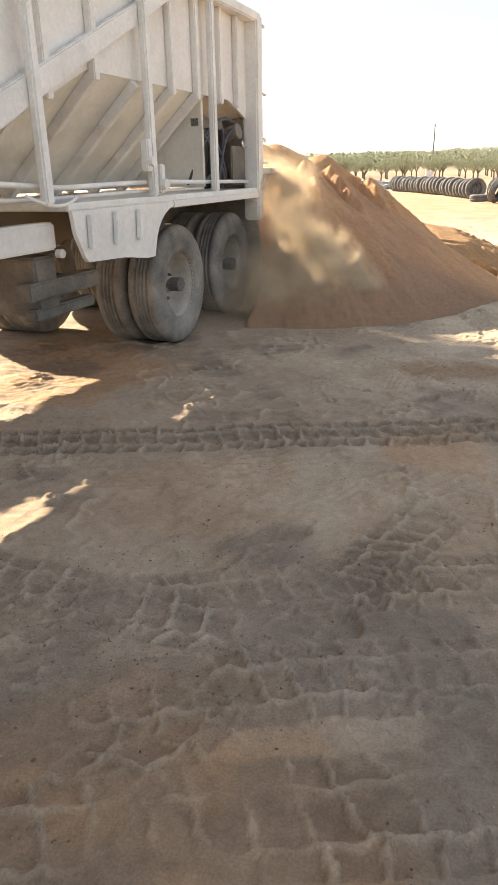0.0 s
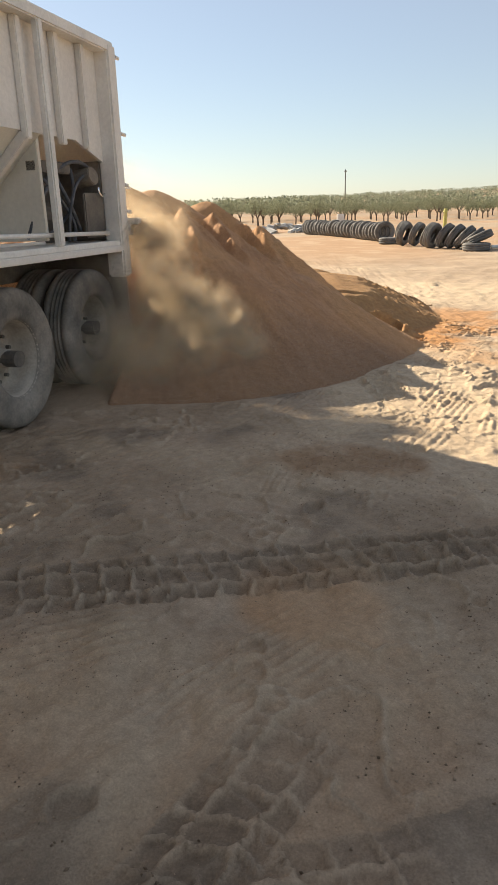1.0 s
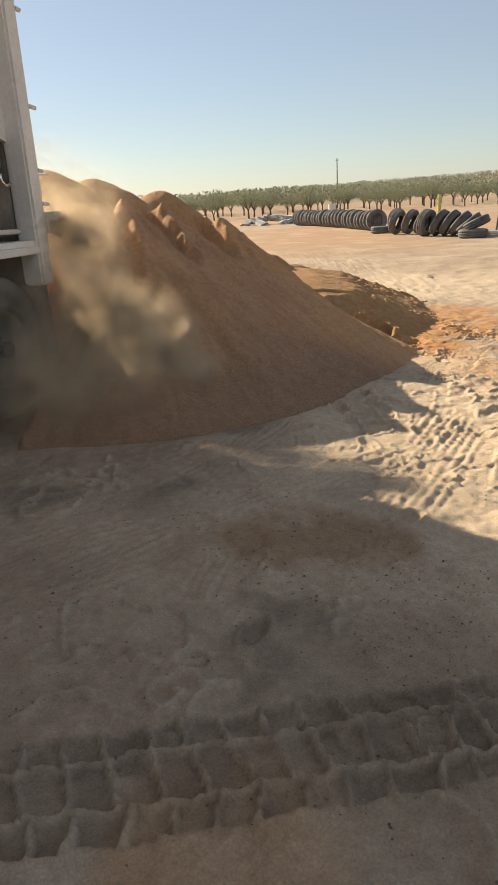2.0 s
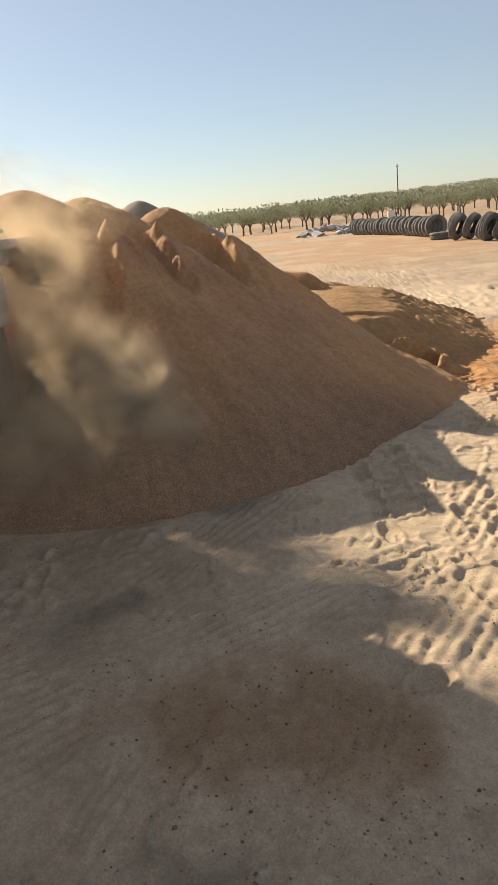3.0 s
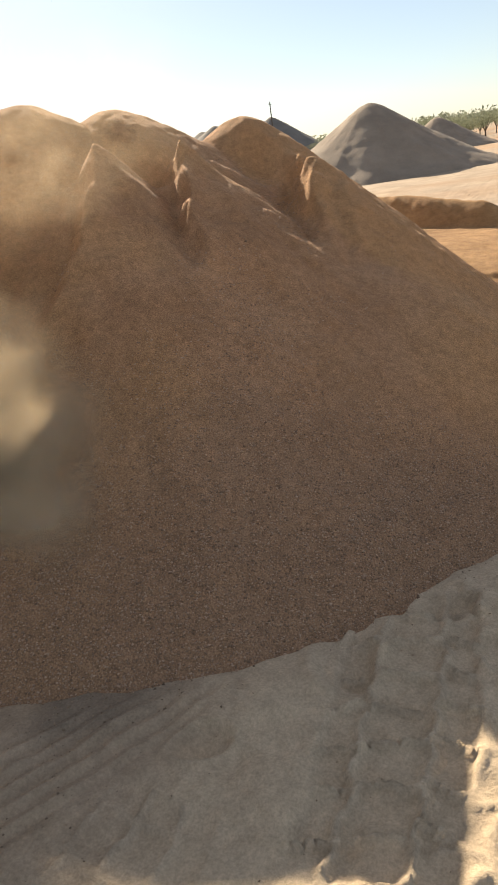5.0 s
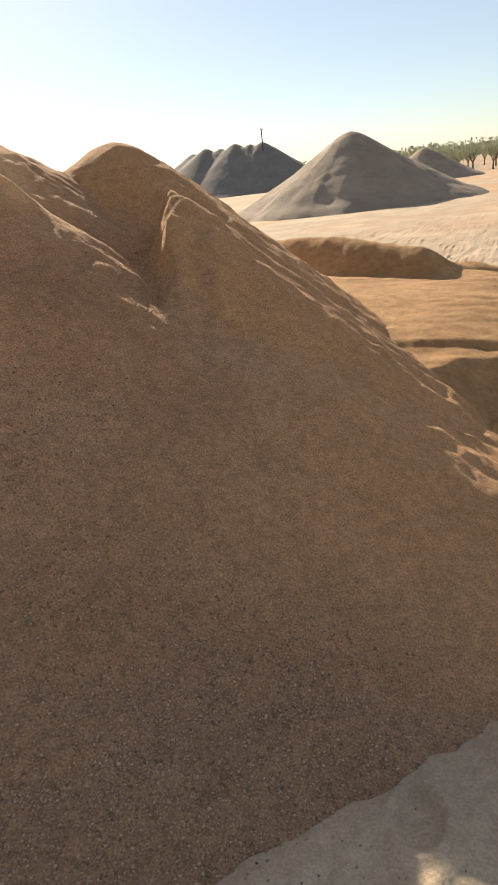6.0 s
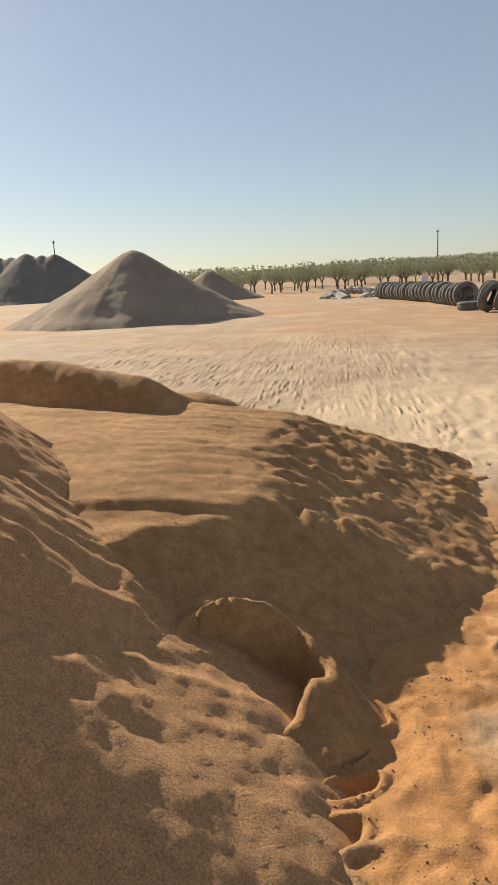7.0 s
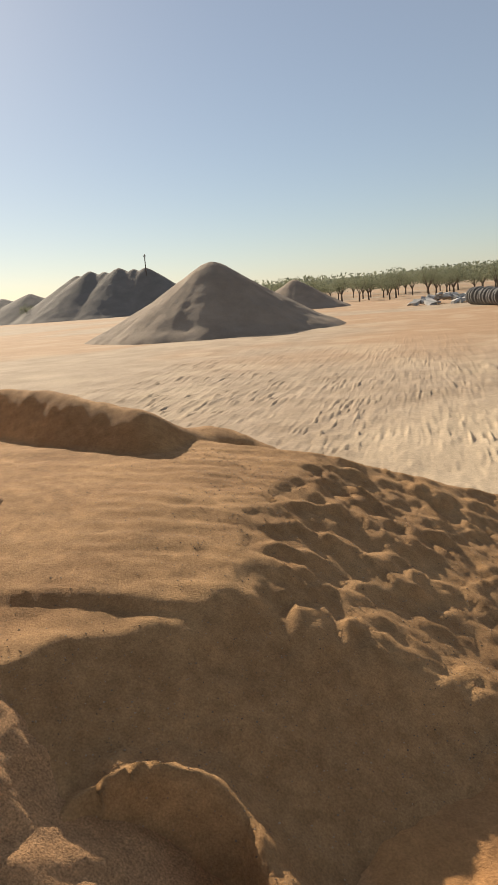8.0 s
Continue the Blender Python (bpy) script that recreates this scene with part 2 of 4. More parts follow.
BARK = material("tree_bark", (0.09, 0.07, 0.05), (0.16, 0.13, 0.10), 0.95, scale=4, fine=30, bump=0.3, depth=0.01)
# both leaf tones are paled, putting the haze of distance into the colour
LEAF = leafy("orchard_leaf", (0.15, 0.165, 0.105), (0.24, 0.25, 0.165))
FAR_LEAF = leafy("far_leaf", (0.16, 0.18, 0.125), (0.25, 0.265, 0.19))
RUBBLE = material("broken_concrete", (0.30, 0.29, 0.27), (0.58, 0.56, 0.53), 0.9, scale=1.5, fine=14, bump=0.3, depth=0.02, grain=0.15)
PIPE = material("white_plastic", (0.62, 0.60, 0.56), (0.75, 0.73, 0.70), 0.5, scale=3, fine=30, bump=0.03, depth=0.002, grain=0.05)
CHROME = material("worn_chrome", (0.75, 0.75, 0.75), (0.85, 0.85, 0.85), 0.15, 1.0, scale=6, fine=60, bump=0.02, depth=0.001, grain=0.03)
YELLOW = material("faded_yellow_paint", (0.45, 0.42, 0.12), (0.60, 0.55, 0.18), 0.6, scale=5, fine=30, bump=0.05, depth=0.003)
LENS = bpy.data.materials.new("red_lamp")
LENS.use_nodes = True
LENS.node_tree.nodes["Principled BSDF"].inputs["Base Color"].default_value = (0.6, 0.03, 0.02, 1)
LENS.node_tree.nodes["Principled BSDF"].inputs["Emission Color"].default_value = (1.0, 0.10, 0.04, 1)
LENS.node_tree.nodes["Principled BSDF"].inputs["Emission Strength"].default_value = 2.5

# ---------------------------------------------------------------- the lie of the land


def tread(X, Y, p, q, width, pitch, depth, seed):
    """Block lug prints along the line p to q: sunken blocks in three rows, thin walls of sand squeezed up between them."""
    d = np.array(q, float) - np.array(p, float)
    length = np.hypot(*d)
    d /= length
    u = (X - p[0]) * d[0] + (Y - p[1]) * d[1] + 0.035 * fbm(X, Y, 6, 4, seed + 1, 0.6)
    v = -(X - p[0]) * d[1] + (Y - p[1]) * d[0] + 0.03 * fbm(X, Y, 1.5, 2, seed) + 0.024 * fbm(X, Y, 8, 3, seed + 9, 0.6)
    a = abs(v) / (width / 2)
    inside = smooth01(1.06, 0.98, a) * smooth01(-0.1, 0.1, u) * smooth01(length + 0.1, length - 0.1, u)
    k = u / pitch + 0.5 * (v > 0)
    zig = 0.42 + 0.20 * abs(np.mod(k, 1.0) - 0.5)
    gap = 0.10 + 0.05 * fbm(X, Y, 5, 2, seed + 5)
    outer = smooth01(gap, 0.35 * gap, abs(np.mod(k + 0.35 * (a - 0.7), 1.0) - 0.5))
    centre = smooth01(gap, 0.35 * gap, abs(np.mod(u / pitch + 0.25 + 0.5 * v / width, 1.0) - 0.5))
    wall = np.maximum(np.where(a > zig, outer, centre), np.exp(-((a - zig) / 0.06) ** 2))
    wall = np.maximum(wall, 0.6 * np.exp(-((a - 1.02) / 0.05) ** 2))
    rough = np.clip(0.75 + 2.2 * fbm(X, Y, 3.5, 4, seed + 3), 0.75 if seed in (30, 36) else 0.0, 1.35)
    h = depth * rough * (1.45 * wall - 0.95 + 0.9 * fbm(X, Y, 13, 4, seed + 11, 0.6))
    return inside * h, inside, inside * wall * np.clip(rough - 0.1, 0, 1)


def grooves(X, Y, p, q, width, count, depth):
    """Parallel rib prints along a line."""
    d = np.array(q, float) - np.array(p, float)
    length = np.hypot(*d)
    d /= length
    u = (X - p[0]) * d[0] + (Y - p[1]) * d[1]
    v = -(X - p[0]) * d[1] + (Y - p[1]) * d[0]
    inside = smooth01(width / 2, width / 2 - 0.03, abs(v)) * smooth01(-0.05, 0.15, u) * smooth01(length + 0.05, length - 0.1, u)
    return inside * depth * np.cos(2 * math.pi * count * v / width)


def dent(X, Y, x, y, rx, ry, turn, depth):
    """A foot or heel print: a hollow with a pushed-up rim."""
    c, s = math.cos(turn), math.sin(turn)
    u, v = ((X - x) * c + (Y - y) * s) / rx, (-(X - x) * s + (Y - y) * c) / ry
    r = np.sqrt(u * u + v * v)
    return depth * (-smooth01(1.0, 0.7, r) + 0.55 * np.exp(-((r - 1.15) / 0.18) ** 2))


LINES = [  # lug prints: from, to, width, pitch, depth
    ((-1.2, 2.79), (3.6, 3.33), 0.40, 0.125, 0.028), ((-0.6, 1.05), (2.6, 1.62), 0.36, 0.115, 0.013), ((-0.8, 1.45), (2.2, 0.55), 0.34, 0.13, 0.011), ((-0.2, -0.4), (1.5, 2.0), 0.32, 0.12, 0.012),
    ((-0.9, 0.45), (2.4, 1.05), 0.36, 0.115, 0.013), ((-0.5, 0.05), (2.2, 0.5), 0.38, 0.135, 0.013),
    ((2.74, 5.9), (2.66, 7.0), 0.40, 0.13, 0.024), ((2.9, 5.6), (3.5, 7.6), 0.36, 0.15, 0.008),
    ((3.2, 4.4), (4.6, 8.2), 0.36, 0.15, 0.008), ((2.4, 5.3), (4.4, 6.6), 0.32, 0.12, 0.010), ((2.0, 5.9), (4.2, 5.4), 0.32, 0.12, 0.008), ((3.5, 7.2), (4.6, 9.3), 0.38, 0.14, 0.016),
    ((3.6, 14.9), (7.5, 13.4), 0.40, 0.2, 0.014), ((3.9, 12.2), (7.5, 13.2), 0.40, 0.2, 0.014), ((2.9, 14.0), (6.5, 17.5), 0.4, 0.22, 0.013),
    ((4.2, 15.8), (9.0, 12.8), 0.40, 0.2, 0.014), ((1.5, 15.5), (6.5, 19.5), 0.4, 0.22, 0.013), ((5.0, 9.0), (9.5, 14.5), 0.4, 0.2, 0.014),
]
RIBS = [((-1.0, 3.5), (1.3, 4.9), 0.55, 9, 0.011), ((0.2, 3.7), (2.3, 5.3), 0.5, 9, 0.009), ((0.9, 1.9), (1.9, 2.8), 0.4, 8, 0.008), ((-0.9, 2.2), (0.9, 2.7), 0.5, 8, 0.009), ((2.5, 4.7), (3.4, 6.2), 0.5, 8, 0.007), ((3.3, 4.9), (4.2, 6.9), 0.5, 8, 0.007),
        ((1.45, 5.35), (2.18, 6.62), 0.34, 6, 0.011), ((1.35, 3.55), (1.65, 4.45), 0.22, 5, 0.006), ((0.3, 1.3), (1.9, 3.0), 0.3, 6, 0.004),
        ((-1.8, 3.6), (0.2, 5.3), 0.5, 7, 0.008), ((2.0, 3.4), (2.5, 5.0), 0.26, 5, 0.005),         ((2.78, 5.6), (3.3, 6.6), 0.14, 2, 0.008), ((2.5, 4.55), (2.75, 5.5), 0.10, 2, 0.007)]
HEELS = [(0.82, 1.75, 0.07, 0.055, 0.2, 0.02), (1.02, 1.1, 0.05, 0.10, 0.2, 0.022), (1.36, 2.45, 0.05, 0.06, 0.3, 0.02), (1.35, 2.3, 0.05, 0.07, 0.3, 0.018),
         (1.75, 3.75, 0.05, 0.10, -0.4, 0.022), (1.52, 3.6, 0.06, 0.05, 0, 0.02), (2.56, 4.62, 0.09, 0.06, 0.4, 0.025), (2.33, 5.5, 0.035, 0.03, 0, 0.03),
         (3.62, 9.14, 0.055, 0.10, -1.1, 0.045), (3.66, 9.01, 0.05, 0.10, -1.15, 0.04), (3.70, 8.88, 0.045, 0.09, -1.1, 0.035), (3.78, 9.22, 0.05, 0.07, 0.4, 0.035),
         (3.66, 8.70, 0.05, 0.08, -1.0, 0.03), (3.66, 8.4, 0.045, 0.10, 0.3, 0.016), (3.76, 8.0, 0.045, 0.10, 0.1, 0.016), (2.95, 6.7, 0.06, 0.12, 0.5, 0.022),
         (2.75, 6.95, 0.1, 0.1, 0.5, 0.02), (2.5, 6.6, 0.1, 0.14, 0.5, 0.022), (2.2, 6.2, 0.09, 0.06, 0.5, 0.018), (1.0, 3.7, 0.08, 0.06, 0.3, 0.016),
         (2.75, 7.25, 0.06, 0.06, 0, 0.02), (3.1, 7.35, 0.06, 0.1, 0.2, 0.02), (2.6, 5.75, 0.05, 0.12, 0.2, 0.016), (3.0, 5.9, 0.05, 0.12, 0.4, 0.02)]


CONES = [  # x, y, top, slope, rounding: three dumped crests and the slides in front of them
    (0.003, 8.784, 1.954, 0.772, 0.25), (0.414, 9.160, 1.866, 0.684, 0.20), (1.019, 9.774, 1.729, 0.891, 0.20),
    (0.760, 8.360, 1.571, 0.699, 0.06), (1.030, 8.760, 1.535, 0.679, 0.06), (1.696, 9.206, 1.317, 0.794, 0.06), (1.962, 8.74, 0.893, 0.702, 0.35),
    (-1.1, 9.7, 1.80, 0.70, 0.3)]


def cone_height(X, Y):
    """The bare cones of the main pile."""
    return np.max([top - slope * (np.sqrt((X - x) ** 2 + (Y - y) ** 2 + soft ** 2) - soft) for x, y, top, slope, soft in CONES], 0)


def ground_height(X, Y):
    near = smooth01(26, 12, abs(Y - 6)) * smooth01(18, 8, abs(X - 2))
    z = 0.045 * fbm(X, Y, 0.35, 2, 1) + near * (0.030 * fbm(X, Y, 1.6, 4, 2) + 0.020 * fbm(X, Y, 8, 3, 5) + 0.007 * fbm(X, Y, 27, 2, 7))
    worn = smooth01(0.0, 0.25, fbm(X, Y, 0.9, 3, 11) + 0.10)
    z = z + near * worn * (0.05 * abs(fbm(X, Y, 4.2, 3, 21)))
    z = z + near * 0.024 * np.exp(-(fbm(X, Y, 4.0, 3, 27) / 0.05) ** 2) * smooth01(-0.05, 0.2, fbm(X, Y, 1.3, 2, 29))
    for i, (p, q, w, pitch, depth) in enumerate(LINES):
        dz, inside, _ = tread(X, Y, p, q, w, pitch, depth, 30 + i)
        z = z * (1 - 0.5 * inside) + dz
    broken = np.clip(0.6 + 1.6 * fbm(X, Y, 3.1, 3, 33), 0, 1)
    for row in RIBS:
        z = z + 0.9 * broken * grooves(X, Y, *row)
    for x, y, rx, ry, turn, depth in HEELS:
        z = z + dent(X, Y, x, y, rx, ry, turn, depth)
    z = z * smooth01(0.0, -0.12, cone_height(X, Y))
    # a low bank of loose sand under the rear axle, and rising country far off
    z = z + 0.09 * np.exp(-((X + 0.1) / 1.0) ** 2 - ((Y - 7.0) / 0.75) ** 2)
    far = smooth01(70, 700, Y)
    return z + far * (9 + 0.03 * np.clip(X, -300, 900)) + smooth01(60, 300, Y) * 1.5 * fbm(X, Y, 0.01, 3, 4)


def steps(near0, near1, fine, far0, far1, low, high):
    """Fine steps over the near stretch, growing ones beyond."""
    mid = list(np.arange(near0, near1, fine))
    up, s = [near1], fine
    while up[-1] < far1:
        s *= high
        up.append(up[-1] + s)
    down, s = [near0], fine
    while down[-1] > far0:
        s *= low
        down.append(down[-1] - s)
    return np.array(down[:0:-1] + mid + up)


xs, ys = steps(-1.3, 4.6, 0.0125, -1500, 1500, 1.10, 1.035), steps(-0.2, 9.9, 0.0125, -400, 2500, 1.12, 1.022)
X, Y = np.meshgrid(xs, ys)
Z = ground_height(X, Y)
orange = np.zeros_like(X)
for x, y, rx, ry, k in ((1.65, 2.75, 0.30, 0.35, 0.6), (2.1, 4.45, 0.45, 0.32, 1.0), (0.4, 2.2, 0.6, 0.5, 0.2), (1.5, 1.9, 0.5, 0.7, 0.2), (3.9, 8.9, 0.55, 0.9, 1.0), (4.1, 9.7, 0.7, 0.8, 1.0),
                        (3.95, 7.9, 0.55, 1.3, 0.85), (3.2, 5.6, 0.5, 0.6, 0.3), (0.2, 0.2, 0.9, 0.5, 0.5), (4.7, 10.8, 0.6, 1.6, 0.8), (-1.4, 4.6, 0.9, 0.9, 0.5)):
    r = np.sqrt(((X - x) / rx) ** 2 + ((Y - y) / ry) ** 2) + 0.9 * fbm(X, Y, 2.2, 4, 41)
    orange = np.maximum(orange, k * smooth01(1.25, 0.6, r))
orange = np.maximum(orange, 0.45 * smooth01(16, 30, Y) * smooth01(0.0, 0.35, fbm(X, Y, 0.11, 4, 43) + 0.12))
pale = smooth01(1.4, 0.5, np.sqrt(((X - 5.6) / 2.6) ** 2 + ((Y - 13.8) / 2.3) ** 2) + 0.6 * fbm(X, Y, 0.8, 4, 45)) * 0.8
# a paler ellipse puts extra sunlight into the colour of the lit ground
pale = np.maximum(pale, 0.85 * smooth01(1.3, 0.6, np.sqrt(((X - 3.6) / 1.75) ** 2 + ((Y - 6.0) / 2.0) ** 2) + 0.5 * fbm(X, Y, 1.4, 4, 49)))
pale = np.maximum(pale, 0.35 * smooth01(0.05, 0.4, fbm(X, Y, 0.8, 4, 47)))
# dark patches thin out over the same sunlit ground
damp_and_shade = 0.55 * smooth01(0.12, 0.42, fbm(X, Y, 1.7, 4, 51)) * smooth01(16, 9, Y) * (1 - 0.8 * smooth01(1.9, 2.5, X) * smooth01(4.3, 4.9, Y))
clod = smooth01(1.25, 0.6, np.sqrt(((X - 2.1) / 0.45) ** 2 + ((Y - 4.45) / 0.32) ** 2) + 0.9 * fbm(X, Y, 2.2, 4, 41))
damp_and_shade = np.maximum(damp_and_shade, 0.45 * clod)
# ridge tops paled and print hollows darkened in colour, relief that even light hides
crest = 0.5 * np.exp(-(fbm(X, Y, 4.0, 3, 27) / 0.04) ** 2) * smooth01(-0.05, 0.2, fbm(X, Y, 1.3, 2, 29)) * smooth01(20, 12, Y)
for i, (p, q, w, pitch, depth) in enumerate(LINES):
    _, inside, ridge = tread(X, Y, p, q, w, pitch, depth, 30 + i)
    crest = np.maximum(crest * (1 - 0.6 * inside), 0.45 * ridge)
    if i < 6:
        damp_and_shade = np.maximum(damp_and_shade, 0.5 * (inside - ridge).clip(0, 1) * (0.4 + np.clip(fbm(X, Y, 6, 3, 53) + 0.4, 0, 1)))
ground = grid_mesh("ground", X, Y, Z, GROUND, attrs={"orange": orange, "pale": pale, "damp_and_shade": damp_and_shade, "crest": crest})
tagged(ground, "dusty packed sand yard with tyre tracks and footprints", "ground", kind="structure")

# ---------------------------------------------------------------- sand piles
SCARPS = [  # steep faces left where sand slid away: foot of the face from top to bottom, rise, width
    (((0.60, 8.56), (0.74, 8.22), (0.88, 7.88), (0.95, 7.52), (0.92, 7.25)), 0.13, 0.11),
    (((0.99, 8.80), (1.08, 8.62), (1.28, 8.24), (1.455, 7.985), (1.53, 7.86)), 0.19, 0.08),
    (((1.38, 9.58), (1.46, 9.40), (1.66, 8.95), (1.83, 8.67), (1.92, 8.50)), 0.19, 0.11),
    (((1.84, 9.12), (1.93, 8.92), (2.00, 8.74), (2.06, 8.60)), 0.07, 0.07)]


def scarp(X, Y, line, rise, width, seed):
    """A steep face along a line, the far side proud of the near one, fading sideways and towards its ends."""
    pts = np.array(line)
    seg = np.hypot(*(pts[1:] - pts[:-1]).T)
    best, side, along, start = np.full(X.shape, 9.0), np.zeros(X.shape), np.zeros(X.shape), 0.0
    for a, b, length in zip(pts, pts[1:], seg):
        d = (b - a) / length
        t = np.clip((X - a[0]) * d[0] + (Y - a[1]) * d[1], 0, length)
        dist = np.hypot(X - a[0] - t * d[0], Y - a[1] - t * d[1])
        near = dist < best
        best, side, along = np.where(near, dist, best), np.where(near, (Y - a[1]) * d[0] - (X - a[0]) * d[1], side), np.where(near, start + t, along)
        start += length
    f = along / seg.sum()
    s = np.where(side > 0, best, -best) + 0.030 * fbm(X, Y, 8, 4, seed, 0.65)
    body = np.where(s < 0, -0.35 * np.exp(np.minimum(s, 0) / 0.22), np.clip(s / width, 0, 1) * 1.0 - 0.35)
    body = np.where(s > width, 0.65 * np.exp(-np.maximum(s - width, 0) / 0.30), body)
    return rise * body * smooth01(0.0, 0.22, f) * smooth01(1.0, 0.75, f) * (1 + 0.6 * fbm(X, Y, 7, 2, seed + 2))


def pile_height(X, Y):
    wob_x, wob_y = 0.03 * fbm(X, Y, 1.6, 3, 61), 0.03 * fbm(X, Y, 1.6, 3, 63)
    jag_x, jag_y = 0.022 * fbm(X, Y, 9, 4, 65, 0.6), 0.022 * fbm(X, Y, 9, 4, 67, 0.6)
    h = None
    for i, (cx, cy, top, slope, soft) in enumerate(CONES):
        d = np.sqrt((X + wob_x + jag_x - cx) ** 2 + (Y + wob_y + jag_y - cy) ** 2 + soft ** 2) - soft
        ang = np.arctan2(Y - cy, X - cx)
        # slides run straight down from the crest: broad tongues and fine rills
        c = top - slope * d + 0.045 * np.clip(d, 0, 1) * vnoise(ang * 5, d * 0.5, 70 + i) + 0.030 * np.clip(d, 0, 0.8) * vnoise(ang * 14, d * 0.8, 80 + i)
        c = c + 0.016 * np.clip(d, 0, 0.5) * vnoise(ang * 38, d * 1.4, 90 + i)
        h = c if h is None else np.maximum(h, c)
    for k, (line, rise, width) in enumerate(SCARPS):
        h = h + scarp(X, Y, line, rise, width, 180 + 5 * k)
    # saddles between the slides, open to the low sun
    for x, y, depth in ((0.90, 8.64, 0.14), (1.27, 9.42, 0.10), (0.55, 8.55, 0.06)):
        h = h - depth * np.exp(-((X - x) ** 2 + (Y - y) ** 2) / 0.13 ** 2)
    # crumbled rims and clods near the crests and on the right shoulder
    crumb = smooth01(0.75, 1.35, h) * smooth01(1.95, 1.5, h)
    h = h + crumb * (0.028 * abs(fbm(X, Y, 6, 4, 91)) - 0.005)
    h = h + (0.02 + 0.03 * smooth01(1.9, 2.6, X)) * smooth01(0.30, -0.02, h)
    flank = smooth01(1.5, 2.1, X - 0.25 * (Y - 9.0)) * smooth01(8.55, 9.05, Y + 0.3 * (X - 2.4))
    streak = fbm(X * 0.9 + Y * 0.35, (Y - X) * 0.5, 7.0, 4, 93, 0.6)
    h = h + flank * (0.015 * abs(streak) + 0.013 * np.clip(fbm(X, Y, 17, 3, 94, 0.6), 0, 1) - 0.005)
    # the trailer's wheels keep the sand off
    ahead, out = -(X - 0.335) * 0.284 - (Y - 7.13) * 0.959, (X - 0.335) * 0.959 - (Y - 7.13) * 0.284
    h = h - 0.7 * smooth01(-0.2, 0.1, ahead) * smooth01(0.22, -0.05, out)
    return h + 0.010 * fbm(X, Y, 12, 3, 95)


px, py = np.meshgrid(np.arange(-4.2, 4.6, 0.017), np.arange(5.6, 13.2, 0.017))
ph = pile_height(px, py)
gravel = smooth01(1.0, 0.15, ph + 0.5 * fbm(px, py, 1.2, 3, 97)) * (1 - 0.8 * smooth01(2.1, 2.6, px) * smooth01(7.5, 8.0, py))
rust = np.maximum(smooth01(0.0, 0.35, fbm(px, py, 0.9, 3, 99)) * 0.6, 0.75 * smooth01(2.2, 2.8, px) * smooth01(7.6, 8.2, py))
face = [top - slope * np.hypot(px - x, py - y) for x, y, top, slope, soft in CONES]
later = smooth01(-0.02, 0.03, np.max([face[2], face[5], face[6]], 0) - np.max([face[0], face[1], face[3], face[4]], 0) + 0.02 * fbm(px, py, 6, 3, 98))   # the last load, redder and finer; its colour also replaces shading at the fold
gravel, rust = gravel * (1 - 0.6 * later), np.maximum(rust, 0.7 * later)
pile = grid_mesh("sand_hill", px, py, ph, PILE, keep=ph > -0.03, attrs={"orange": rust * 0.8, "gravel": gravel * 0.75})
tagged(pile, "tall reddish-brown heap of freshly dumped sand and fine gravel", "sand pile")


def segment_distance(X, Y, p, q):
    d = np.array(q, float) - np.array(p, float)
    t = np.clip(((X - p[0]) * d[0] + (Y - p[1]) * d[1]) / (d @ d), 0, 1)
    return np.hypot(X - p[0] - t * d[0], Y - p[1] - t * d[1])


